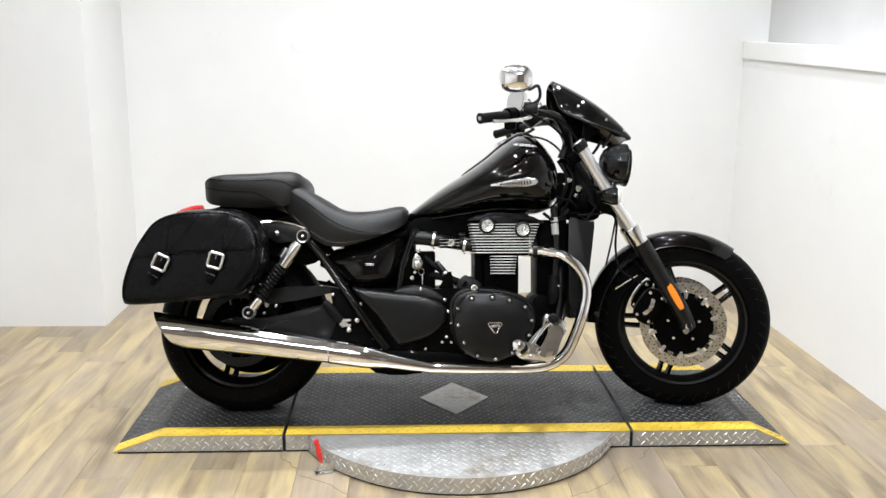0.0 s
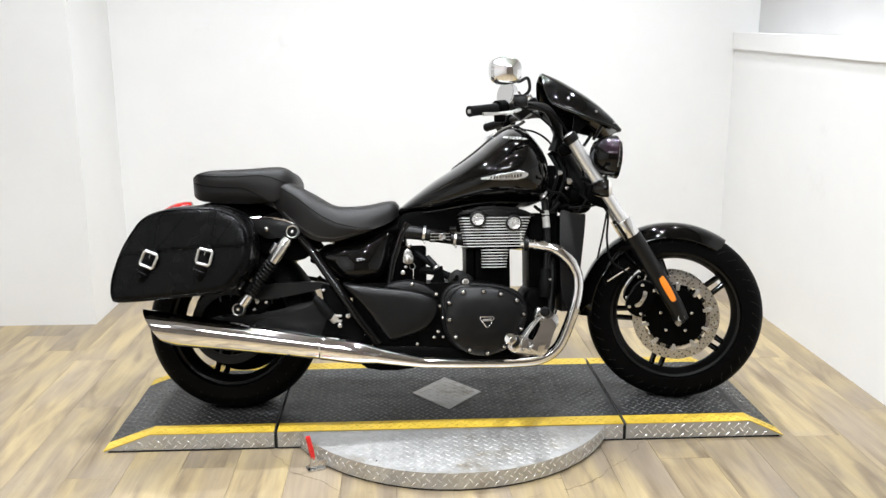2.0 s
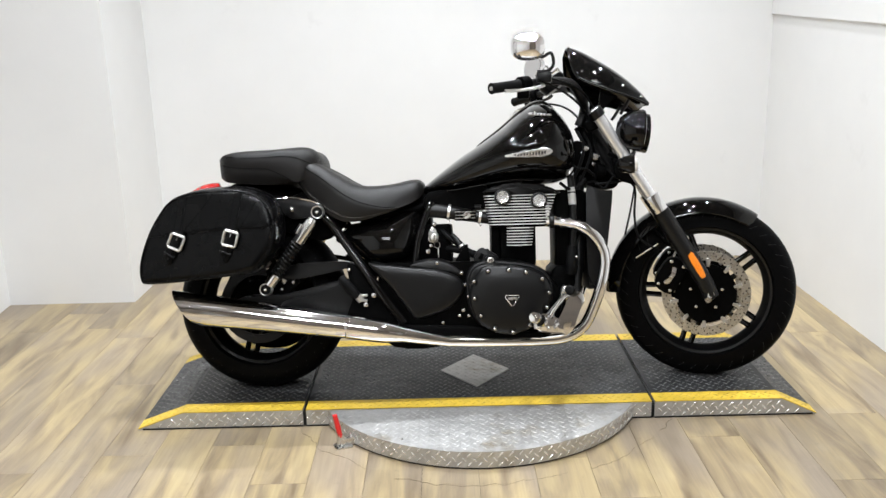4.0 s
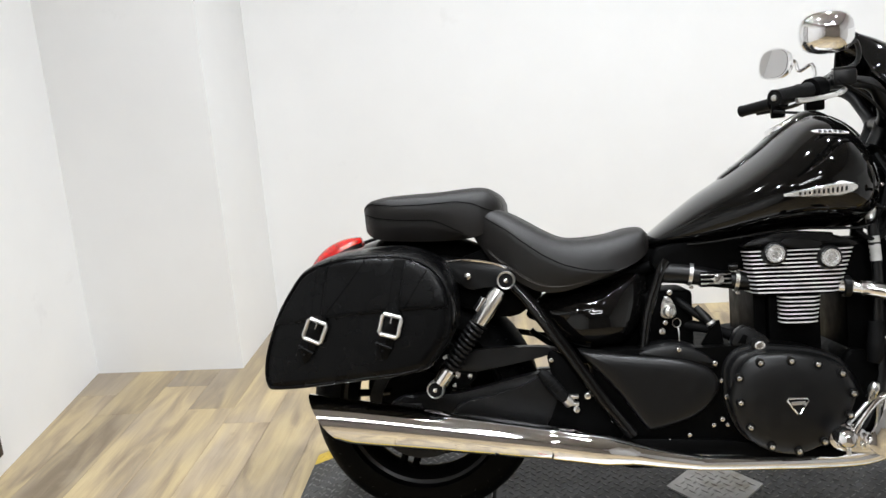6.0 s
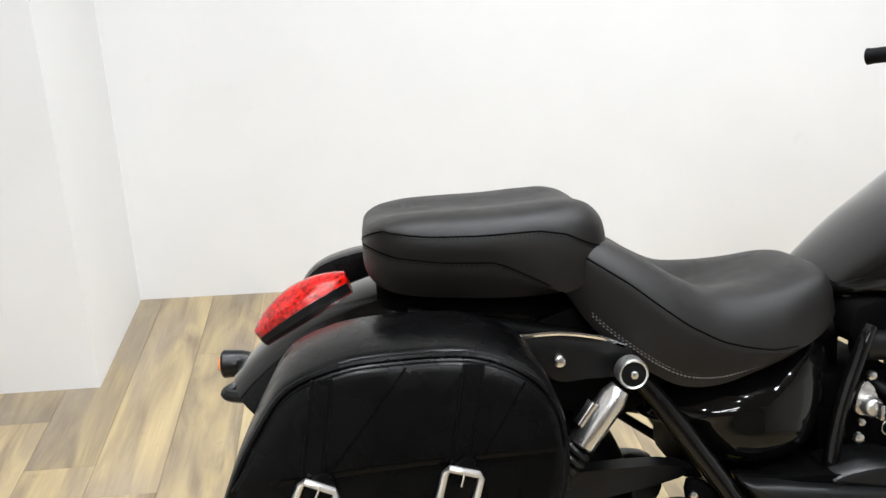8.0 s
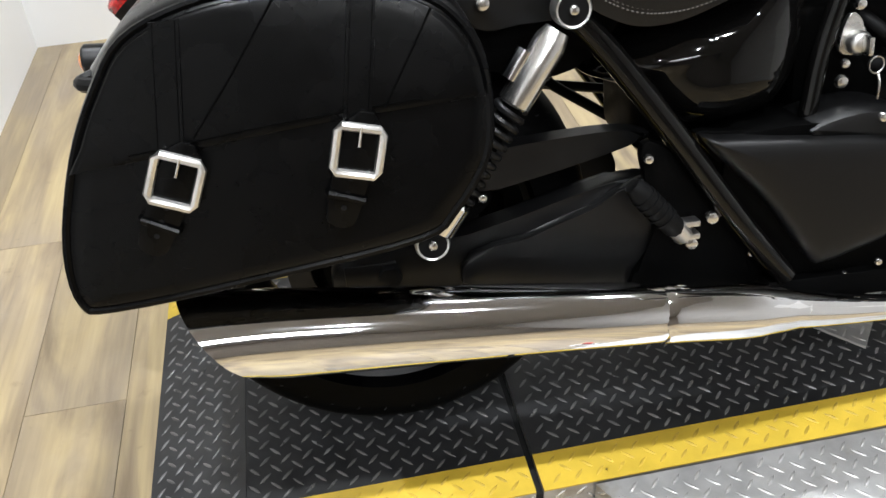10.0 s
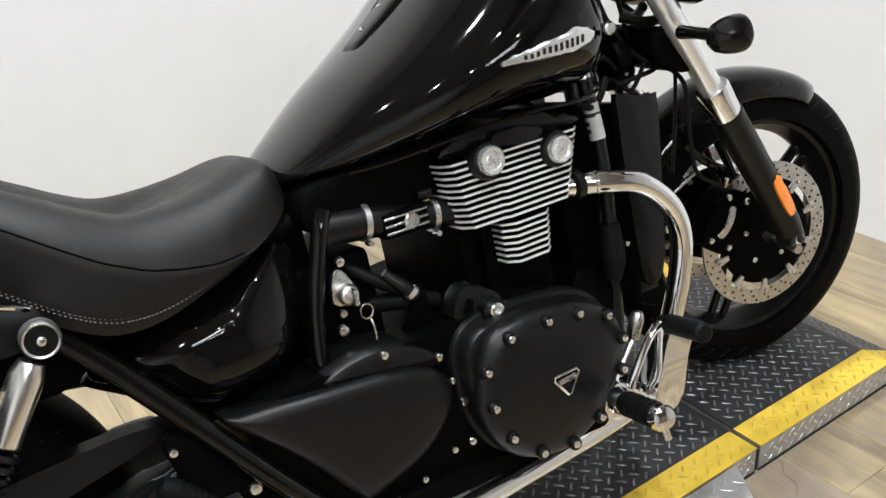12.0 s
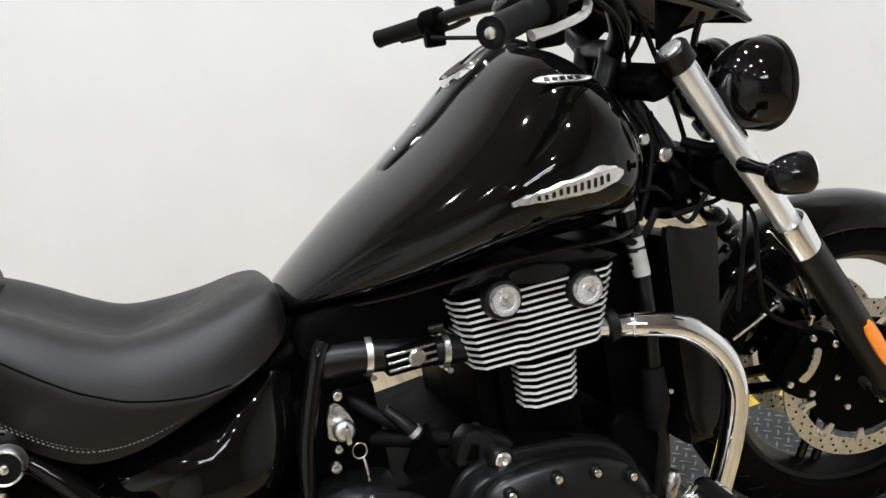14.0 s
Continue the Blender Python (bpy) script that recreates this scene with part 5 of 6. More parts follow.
part("taper_sleeve", tube([(-0.096, -0.2388, 0.1815), (-0.142, -0.2425, 0.189), (-0.200, -0.247, 0.199), (-0.256, -0.250, 0.210)], [0.0176, 0.0196, 0.0230, 0.0270], 24, 4), CHROME, exhaust)
part("mid_sleeve", tube([(-0.250, -0.250, 0.2085), (-0.256, -0.2502, 0.210), (-0.315, -0.253, 0.220), (-0.350, -0.255, 0.226), (-0.438, -0.2588, 0.2405), (-0.446, -0.259, 0.2415), (-0.449, -0.2592, 0.242)], [0.0255, 0.0270, 0.0375, 0.0395, 0.0415, 0.0412, 0.0385], 32, 4), CHROME, exhaust, "chrome heat shield sleeve")
# black core between sleeve and silencer, painted as the gap's shade
part("sleeve_gap_shade", tube([(-0.442, -0.2588, 0.241), (-0.466, -0.260, 0.2445)], 0.0372, 28, 1, False), HOLE, exhaust)
bm = tube([(-0.458, -0.2597, 0.2433), (-0.462, -0.2599, 0.244), (-0.60, -0.267, 0.264), (-0.80, -0.280, 0.293), (-1.045, -0.296, 0.328)], [0.0385, 0.0405, 0.0450, 0.0505, 0.0575], 36, 6, True, False)
for v in bm.verts:
    if v.co.x < -0.94:
        f = (-0.94 - v.co.x) / 0.105
        v.co.x += f * (0.040 - (v.co.z - 0.328) * 0.75)
part("silencer", bm, CHROME, exhaust, "slash-cut chrome silencer", 60)
bm = tube([(-0.80, -0.280, 0.293), (-1.035, -0.295, 0.327)], [0.045, 0.053], 30, 1, False, False)
for v in bm.verts:
    if v.co.x < -0.94:
        v.co.x += 0.9 * (0.040 - (v.co.z - 0.328) * 0.75)
part("silencer_inside", bm, MATTE, exhaust, "dark inner wall")
part("silencer_back", lathe([(0.001, 0), (0.046, 0.001)], (-0.82, -0.281, 0.296), axis="X", n=24), HOLE, exhaust)
part("crossover_box", prism(rounded([(-0.30, 0.150), (-0.14, 0.148), (-0.12, 0.19), (-0.31, 0.20)], 3), -0.14, 0.14, 0.015), MATTE, exhaust, "dark collector box under the frame")

# shocks
for s in (-1, 1):
    y = s * 0.225
    top, low = Vector((-0.546, y, 0.640)), Vector((-0.734, y, 0.375))
    d = (low - top).normalized()
    sh = part("rear_shock", tube([top + d * 0.028, top + d * 0.045, top + d * 0.125, top + d * 0.128], [0.015, 0.0205, 0.0205, 0.018], 24, 1, False), BOLT, bike, "chrome and black twin-eye rear shock")
    part("damper_rod", rod(top + d * 0.12, low - d * 0.03, 0.012), MATTE, sh)
    part("damper_collar", tube([top + d * 0.05 + Vector((-0.026, 0, 0.0)), top + d * 0.088 + Vector((-0.026, 0, 0.0))], 0.012, 16, 1, False), CHROME, sh)
    coil, turns = [], 10.5
    for i in range(int(turns * 16) + 1):
        a = 2 * math.pi * i / 16
        c = top + d * (0.128 + 0.135 * i / (turns * 16))
        u = d.cross(Vector((0, 1, 0))).normalized()
        coil.append(c + 0.0180 * (math.cos(a) * u + math.sin(a) * Vector((0, 1, 0))))
    part("spring", tube(coil, 0.0046, 8, 1, False), SATIN, sh, "black coil spring")
    part("lower_cup", tube([low - d * 0.062, low - d * 0.058, low - d * 0.018, low - d * 0.012], [0.019, 0.0220, 0.0205, 0.013], 22, 1, False), CHROME, sh, "chrome lower spring cup")
    for c, nm in ((top, "upper_eye"), (low, "lower_eye")):
        eye = part(nm, lathe([(0.0178, -0.0125), (0.0205, -0.014), (0.0225, -0.010), (0.0225, 0.010), (0.0205, 0.014), (0.0178, 0.0125)], c, n=28, cap=False), ALLOY, sh)
        part("bush", lathe([(0.001, -0.0125), (0.0180, -0.0130), (0.0180, 0.013)], c, n=24), GRIP, eye, "black rubber bush")
        o = bolt(c.x, c.y - 0.013 if s < 0 else c.y + 0.013, c.z, 1.05, eye)
        if s > 0:
            o.rotation_euler[2] = math.pi

# rear subframe and fender brackets
for s in (-1, 1):
    br = part("seat_rail", prism(rounded([(-0.700, 0.690), (-0.640, 0.690), (-0.560, 0.678), (-0.530, 0.660), (-0.540, 0.625), (-0.600, 0.622), (-0.640, 0.618), (-0.672, 0.640)], 3), s * 0.172, s * 0.190, 0.004), SATIN, bike, "black subframe bracket")
    if s < 0:
        part("bright_trim", tube([(-0.700, -0.188, 0.690), (-0.640, -0.190, 0.692), (-0.580, -0.190, 0.682), (-0.545, -0.190, 0.668)], 0.003, 6, 4), CHROME, br, "thin bright trim line")
        bolt(-0.643, -0.191, 0.652, 1.6, br)
    part("frame_tube", tube([(-0.60, s * 0.165, 0.670), (-0.520, s * 0.178, 0.612), (-0.420, s * 0.200, 0.478), (-0.330, s * 0.215, 0.345), (-0.255, s * 0.215, 0.245)], 0.0165, 16), GLOSS, bike, "gloss black frame tube")
    part("frame_tube", tube([(-0.150, s * 0.150, 0.665), (-0.165, s * 0.158, 0.640), (-0.200, s * 0.165, 0.540), (-0.215, s * 0.168, 0.450)], 0.0125, 12), GLOSS, bike, "gloss black frame tube")
    part("frame_tube", tube([(-0.250, s * 0.170, 0.245), (-0.15, s * 0.160, 0.215), (0.10, s * 0.150, 0.195), (0.26, s * 0.140, 0.205), (0.335, s * 0.130, 0.270), (0.365, s * 0.115, 0.42), (0.375, s * 0.09, 0.62), (0.385, s * 0.06, 0.80)], 0.017, 14), SATIN, bike, "black frame cradle tube")
    part("frame_tube", tube([(0.385, s * 0.035, 0.86), (0.20, s * 0.06, 0.77), (-0.05, s * 0.08, 0.69), (-0.30, s * 0.11, 0.63), (-0.55, s * 0.14, 0.66), (-0.86, s * 0.13, 0.715)], 0.018, 12), MATTE, bike, "black backbone tube")

# side panel under the seat
SIDE = [(-0.505, 0.540), (-0.455, 0.592), (-0.388, 0.604), (-0.300, 0.620), (-0.240, 0.650), (-0.200, 0.648), (-0.188, 0.610), (-0.202, 0.545), (-0.245, 0.475), (-0.320, 0.452), (-0.390, 0.462), (-0.455, 0.512)]
for s in (-1, 1):
    bm = pillow(rounded([(x if s < 0 else max(x, -0.33), z) for x, z in SIDE], 8), s * 0.090, s * 0.186, 2.2, (1.0, 0.995, 0.985, 0.97, 0.95, 0.925, 0.895, 0.86, 0.82, 0.77, 0.71, 0.64, 0.56, 0.47, 0.37, 0.26, 0.14, 0.05))
    for v in bm.verts:
        v.co.y += s * 0.30 * (0.55 - v.co.z)
    part("side_panel", bm, GLOSS, bike, "gloss black side panel", 70)
part("stand_strut", tube([(-0.500, 0.100, 0.476), (-0.487, 0.100, 0.463), (-0.412, 0.100, 0.411), (-0.380, 0.100, 0.388)], 0.0085, 10), GRIP, bike, "black strut behind the rear shock")
part("battery_box", box(-0.42, -0.158, -0.085, 0.085, 0.40, 0.70, 0.02), MATTE, bike, "black battery box")

# swing arm, guards
for s in (-1, 1):
    arm = part("swing_arm", prism(rounded([(-0.860, 0.330), (-0.800, 0.352), (-0.680, 0.352), (-0.480, 0.398), (-0.400, 0.388), (-0.380, 0.330), (-0.430, 0.285), (-0.600, 0.275), (-0.780, 0.272), (-0.860, 0.290)], 3), s * 0.128, s * 0.170, 0.010), SATIN, bike, "satin black swing arm")
    if s > 0:
        arm.matrix_basis = pose(0, 0, -0.040)
    part("axle_adjuster", box(-0.85, -0.78, s * 0.168 - 0.004, s * 0.168 + 0.004, 0.290, 0.330, 0.003), SATIN, arm)
    part("axle_nut", lathe([(0.016, -0.008), (0.016, 0.008)], (RX, s * 0.180, RZ), n=6), SATIN, arm)
guard = part("belt_guard", prism(rounded([(-0.690, 0.440), (-0.640, 0.458), (-0.500, 0.464), (-0.440, 0.458), (-0.430, 0.448), (-0.520, 0.425), (-0.680, 0.400)], 3), -0.155, -0.120, 0.008), SATIN, bike, "satin black upper guard")
part("lower_guard", prism(rounded([(-0.680, 0.330), (-0.560, 0.352), (-0.450, 0.405), (-0.410, 0.395), (-0.400, 0.300), (-0.420, 0.250), (-0.520, 0.255), (-0.680, 0.275)], 3), -0.190, -0.172, 0.006), SATIN, bike, "satin black swing arm cover")
part("peg_hanger", prism(rounded([(-0.455, 0.440), (-0.425, 0.452), (-0.330, 0.360), (-0.270, 0.270), (-0.300, 0.225), (-0.400, 0.225), (-0.470, 0.255), (-0.430, 0.330)], 3), -0.200, -0.184, 0.005), MATTE, bike, "black rear footrest plate")
bolt(-0.360, -0.206, 0.345, 1.6)
bolt(-0.388, -0.206, 0.312, 1.6)
bolt(-0.445, -0.202, 0.436, 1.1)
bolt(-0.300, -0.202, 0.280, 0.9)
peg = part("rear_peg", tube([(-0.464, -0.224, 0.402), (-0.455, -0.224, 0.392), (-0.408, -0.224, 0.336), (-0.402, -0.224, 0.330)], [0.011, 0.0155, 0.0150, 0.011], 14, 1, False), GRIP, bike, "folded rubber passenger footrest")
for k in range(5):
    f = 0.15 + k * 0.15
    c = Vector((-0.455, -0.224, 0.392)).lerp(Vector((-0.408, -0.224, 0.336)), f)
    dd = Vector((0.047, 0, -0.056)).normalized()
    part("peg_rib", tube([c - dd * 0.002, c + dd * 0.002], 0.0172, 14, 1, False), GRIP, peg)
part("peg_clevis", tube([(-0.406, -0.222, 0.335), (-0.392, -0.218, 0.318)], [0.0145, 0.0135], 10, 1, False), ALLOY, peg, "bright alloy clevis")
for dz in (-0.008, 0.010):
    part("clevis_ear", box(-0.402, -0.372, -0.226, -0.206, 0.322 + dz, 0.330 + dz, 0.002), ALLOY, peg)
peg.matrix_basis = pose(-0.010, 0.0, 0.010)

# engine
engine = part("engine", prism(rounded([(-0.345, 0.440), (-0.20, 0.452), (-0.02, 0.455), (0.10, 0.462), (0.19, 0.440), (0.270, 0.385), (0.300, 0.300), (0.250, 0.215), (0.10, 0.190), (-0.15, 0.205), (-0.30, 0.260)], 3), -0.205, 0.205, 0.025), MATTE, bike, "satin black parallel-twin engine")
CLUTCH = [(-0.020, 0.375), (-0.006, 0.408), (0.022, 0.436), (0.060, 0.445), (0.115, 0.444), (0.175, 0.434), (0.226, 0.409), (0.252, 0.375), (0.258, 0.340), (0.243, 0.296), (0.215, 0.255), (0.184, 0.226), (0.126, 0.204), (0.070, 0.208), (0.020, 0.232), (-0.012, 0.272), (-0.028, 0.325)]
OUTER = rounded([(-0.038, 0.375), (-0.034, 0.412), (-0.012, 0.443), (0.022, 0.458), (0.065, 0.459), (0.115, 0.455), (0.180, 0.445), (0.235, 0.421), (0.262, 0.380), (0.266, 0.335), (0.250, 0.290), (0.220, 0.250), (0.188, 0.220), (0.126, 0.198), (0.066, 0.202), (0.012, 0.228), (-0.020, 0.272), (-0.036, 0.325)], 3)
part("crankcase_cover", dome(OUTER, -0.190, -0.244, ((0, 0), (0.0, 0.35), (0.004, 0.46), (0.010, 0.48), (0.011, 0.86), (0.014, 0.96), (0.020, 1.0), (0.035, 1.0))), SATIN, engine, "satin black outer case")
clutch = part("clutch_cover", pillow(rounded(CLUTCH, 4), -0.240, -0.276, 3.2), SATIN, engine, "smooth satin black clutch cover", 60)
for x, z in ((-0.009, 0.389), (0.040, 0.424), (0.110, 0.426), (0.169, 0.417), (0.223, 0.394), (0.246, 0.347), (0.236, 0.296), (0.178, 0.236), (0.120, 0.214), (0.059, 0.226), (0.012, 0.272), (-0.008, 0.331)):
    part("bolt_boss", lathe([(0.0105, 0), (0.0105, -0.012), (0.0095, -0.0135), (0.0075, -0.0135), (0.0075, -0.0085), (0.001, -0.0085)], (x, -0.2600, z), n=16), SATIN, clutch, "recessed bolt pocket")
    bolt(x, -0.2705, z, 1.05, clutch)
tri = [(0.098, 0.340), (0.140, 0.340), (0.143, 0.334), (0.123, 0.304), (0.117, 0.304), (0.096, 0.334)]
bd = part("clutch_badge", tube([(x, -0.279, z) for x, z in tri + tri[:2]], 0.0022, 6, 1, False), CHROME, clutch, "chrome triangular badge outline")
part("badge_bar", prism([(0.104, 0.332), (0.136, 0.334), (0.137, 0.325), (0.106, 0.324)], -0.2770, -0.2795, 0.0006), STEEL, bd, "plain grey emblem bar")
SPROCKET = [(-0.372, 0.450), (-0.352, 0.454), (-0.241, 0.441), (-0.150, 0.431), (-0.100, 0.420), (-0.060, 0.400), (-0.043, 0.364), (-0.062, 0.325), (-0.105, 0.289), (-0.164, 0.268), (-0.205, 0.258), (-0.226, 0.268), (-0.293, 0.362)]
part("side_cover", pillow(rounded(SPROCKET, 4), -0.186, -0.232, 7.0, (1.0, 0.997, 0.985, 0.968, 0.945, 0.915, 0.87, 0.78, 0.62, 0.42, 0.2, 0.06)), SATIN, engine, "satin black smooth drive cover", 60)
part("cover_backplate", dome(shrink(rounded(SPROCKET, 3), -0.004), -0.180, -0.196, ((0, 0), (0, 0.9), (0.004, 1.0))), MATTE, engine)
part("starter_hump", dome(rounded([(-0.235, 0.440), (-0.205, 0.460), (-0.140, 0.466), (-0.080, 0.448), (-0.042, 0.412), (-0.06, 0.40), (-0.17, 0.40)], 3), -0.120, -0.212, ((0, 0), (0, 0.85), (0.006, 0.97), (0.014, 1.0))), SATIN, engine)
for x, z in ((-0.136, 0.453), (-0.052, 0.417), (-0.040, 0.375), (-0.030, 0.335), (-0.062, 0.268), (-0.120, 0.245), (-0.168, 0.232), (-0.235, 0.232), (-0.030, 0.268), (-0.345, 0.240)):
    bolt(x, -0.211 if z > 0.41 else -0.215, z, 1.1 if z > 0.41 else 0.95, engine)
case_bolt = part("case_bolt", lathe([(0.012, 0), (0.012, -0.008), (0.009, -0.010), (0.006, -0.010), (0.006, -0.004), (0.001, -0.004)], (0.050, -0.225, 0.458), n=20), BOLT, engine, "large bright case bolt")
part("bolt_post", rod((0.050, -0.15, 0.458), (0.050, -0.225, 0.458), 0.0190, 14), SATIN, engine)
part("lower_rail", prism([(-0.30, 0.205), (0.22, 0.185), (0.24, 0.200), (-0.05, 0.232), (-0.28, 0.240)], -0.222, -0.185, 0.004), MATTE, engine)

part("engine_mount", prism(rounded([(-0.005, 0.452), (0.000, 0.486), (0.022, 0.502), (0.040, 0.492), (0.072, 0.476), (0.075, 0.448)], 3), -0.205, -0.165, 0.006), SATIN, engine, "satin black engine mount")
part("mount_rib", prism([(0.004, 0.462), (0.018, 0.484), (0.028, 0.480), (0.022, 0.460)], -0.209, -0.204, 0.002), MATTE, engine)

# cylinder block with machined fins
core = part("cylinder_block", box(0.058, 0.250, -0.165, 0.165, 0.57, 0.72, 0.01), MATTE, engine, "black cylinder block")
part("cylinder_barrel", box(0.088, 0.212, -0.162, 0.162, 0.43, 0.60, 0.01), MATTE, core)
part("barrel_post", box(0.056, 0.086, -0.150, 0.150, 0.44, 0.60, 0.006), MATTE, core)


def fin(x0, x1, z, notch):
    """One fin: a black slab with a bright machined rim."""
    def shape(x0, x1, y, cut):
        c, step = 0.018, 0.010
        m = (x0 + x1) / 2
        return [(x0, -y + c + cut), (x0 + c * 0.6, -y + cut * 0.3 + 0.006), (m - 0.035, -y + 0.006), (m - 0.028, -y), (x1 - c, -y), (x1, -y + c), (x1, y - c), (x1 - c, y), (x0 + c, y), (x0, y - c)]
    pts = shape(x0, x1, 0.208, notch)
    bm = bmesh.new()
    a, b = [bm.verts.new((x, y, z - 0.0016)) for x, y in pts], [bm.verts.new((x, y, z + 0.0017)) for x, y in pts]
    bm.faces.new(a[::-1])
    bm.faces.new(b)
    for i in range(len(pts)):
        j = (i + 1) % len(pts)
        bm.faces.new((a[i], a[j], b[j], b[i]))
    f = part("fin", bm, FIN, core, "machined bright fin edge")
    bm = bmesh.new()
    o = shrink(pts, 0.0022)
    a, b = [bm.verts.new((x, y, z - 0.0024)) for x, y in o], [bm.verts.new((x, y, z + 0.0026)) for x, y in o]
    bm.faces.new(a[::-1])
    bm.faces.new(b)
    for i in range(len(o)):
        j = (i + 1) % len(o)
        bm.faces.new((a[i], a[j], b[j], b[i]))
    part("fin_body", bm, MATTE, f, "black fin")


for k in range(11):
    fin(0.049 - 0.0018 * k, 0.249 + 0.0034 * k, 0.581 + k * 0.0100, 0.012)
for k in range(7):
    fin(0.110, 0.196 + 0.0014 * k, 0.508 + k * 0.0100, 0.0)
head = part("cam_cover", prism(rounded([(0.040, 0.688), (0.060, 0.712), (0.100, 0.722), (0.230, 0.716), (0.278, 0.700), (0.284, 0.684)], 3), -0.185, 0.185, 0.010), SATIN, engine, "black cam cover")
for x, z in ((0.097, 0.676), (0.223, 0.661)):
    boss = part("head_boss", lathe([(0.029, 0.05), (0.0295, -0.004), (0.0275, -0.010), (0.022, -0.011)], (x, -0.205, z), n=28), SATIN, head, "round black cam boss")
    part("chrome_cap", lathe([(0.0225, -0.010), (0.0225, -0.017), (0.0200, -0.0215), (0.0160, -0.0210), (0.0135, -0.0175), (0.0090, -0.0170), (0.0085, -0.0195), (0.001, -0.0195)], (x, -0.205, z), n=30), EMBLEM, boss, "polished chrome cap with a cross web")
    for a in (38, 128):
        part("cap_slot", prism([(x + u * math.cos(radians(a)) - v * math.sin(radians(a)), z + u * math.sin(radians(a)) + v * math.cos(radians(a))) for u, v in ((-0.0085, -0.0012), (0.0085, -0.0012), (0.0085, 0.0012), (-0.0085, 0.0012))], -0.2215, -0.2248), STEEL, boss)
    part("chrome_cap", lathe([(0.0245, 0.010), (0.0245, 0.017), (0.021, 0.0215), (0.001, 0.021)], (x, 0.205, z), n=30), CHROME, boss, "polished chrome cap")
part("cover_bridge", prism(rounded([(0.122, 0.690), (0.200, 0.682), (0.200, 0.704), (0.122, 0.712)], 2), -0.206, -0.15, 0.003), SATIN, head)

# throttle bodies and intake
intake = part("throttle_body", tube([(-0.165, -0.140, 0.638), (-0.095, -0.143, 0.630), (0.00, -0.148, 0.612), (0.060, -0.148, 0.604)], [0.026, 0.025, 0.021, 0.022], 20), SATIN, bike, "black throttle body and intake duct")
for x, y, z, r in ((-0.092, -0.143, 0.630, 0.0285), (0.018, -0.148, 0.609, 0.0255)):
    part("hose_clamp", lathe([(r - 0.002, -0.004), (r, -0.0045), (r, 0.0045), (r - 0.002, 0.004)], (x, y, z), axis="X", n=28, m=Matrix.Rotation(radians(10), 4, "Y")), ALLOY, intake, "bright hose clamp")
    part("clamp_screw", rod((x + 0.002, y - 0.012, z - r - 0.003), (x + 0.002, y + 0.004, z - r - 0.004), 0.0045, 8), BOLT, intake)
part("body_block", box(-0.072, 0.004, -0.170, -0.13, 0.598, 0.636, 0.004), MATTE, intake)
for k in range(3):
    part("bright_rib", box(-0.070, 0.002, -0.1725, -0.168, 0.6045 + 0.011 * k, 0.6085 + 0.011 * k, 0.001, 1), STEEL, intake, "machined rib")
part("rib_boss", lathe([(0.0125, 0.004), (0.0125, -0.004), (0.010, -0.006), (0.001, -0.0055)], (-0.028, -0.171, 0.6165), n=24), STEEL, intake, "bright round boss")
part("injector", rod((-0.030, -0.11, 0.63), (-0.045, -0.125, 0.672), 0.014), MATTE, intake)
part("fuel_rail", rod((-0.02, -0.13, 0.668), (-0.02, 0.13, 0.668), 0.010), MATTE, intake)
part("sensor", tube([(0.000, -0.15, 0.645), (0.022, -0.152, 0.645)], 0.009, 12, 1, False), SATIN, intake)

# ignition lock, key and small hardware
lock = part("ignition_lock", lathe([(0.015, 0.035), (0.016, -0.004), (0.0135, -0.010), (0.010, -0.012), (0.001, -0.012)], (-0.147, -0.160, 0.540), n=24), ALLOY, bike, "alloy ignition lock with key")
part("lock_plate", prism(rounded([(-0.168, 0.530), (-0.160, 0.572), (-0.146, 0.576), (-0.130, 0.545), (-0.140, 0.523)], 3), -0.152, -0.144, 0.002), STEEL, lock)
part("key", box(-0.150, -0.143, -0.190, -0.172, 0.528, 0.552, 0.002), STEEL, lock)
kr = [(-0.135 + 0.010 * math.cos(a), -0.186, 0.515 + 0.011 * math.sin(a)) for a in (2 * math.pi * i / 16 for i in range(17))]
part("key_ring", tube(kr, 0.0012, 6, 1, False), STEEL, lock)
part("key_tag", tube([(-0.132, -0.187, 0.503), (-0.131, -0.190, 0.490), (-0.131, -0.189, 0.470)], 0.0018, 6), ALLOY, lock)
for x, y, z, s in ((-0.145, -0.150, 0.588, 1.3), (-0.158, -0.150, 0.512, 1.1), (-0.168, -0.16, 0.492, 1.5)):
    bolt(x, y, z, s)
for pts, r in (([(-0.13, -0.11, 0.575), (-0.10, -0.14, 0.545), (-0.06, -0.15, 0.515), (-0.02, -0.13, 0.485)], 0.010),
               ([(-0.12, -0.10, 0.50), (-0.06, -0.14, 0.495), (0.0, -0.14, 0.475)], 0.014)):
    part("hose", tube(pts, r, 10), GRIP, bike, "black rubber hose")
part("intake_bracket", prism([(-0.075, 0.455), (-0.040, 0.512), (-0.028, 0.515), (-0.020, 0.455)], -0.165, -0.150, 0.003), MATTE, bike, "black engine bracket")
part("union_pipe", tube([(-0.082, -0.150, 0.548), (-0.060, -0.160, 0.522), (-0.045, -0.166, 0.502)], [0.009, 0.011, 0.010], 12), SATIN, bike, "black hose union")
part("union_clip", tube([(-0.052, -0.1635, 0.512), (-0.048, -0.165, 0.506)], 0.0125, 14, 1, False), ALLOY, bike, "bright hose clip")
part("relay_box", box(-0.215, -0.085, -0.125, 0.10, 0.44, 0.588, 0.012), MATTE, bike, "black inner component box")
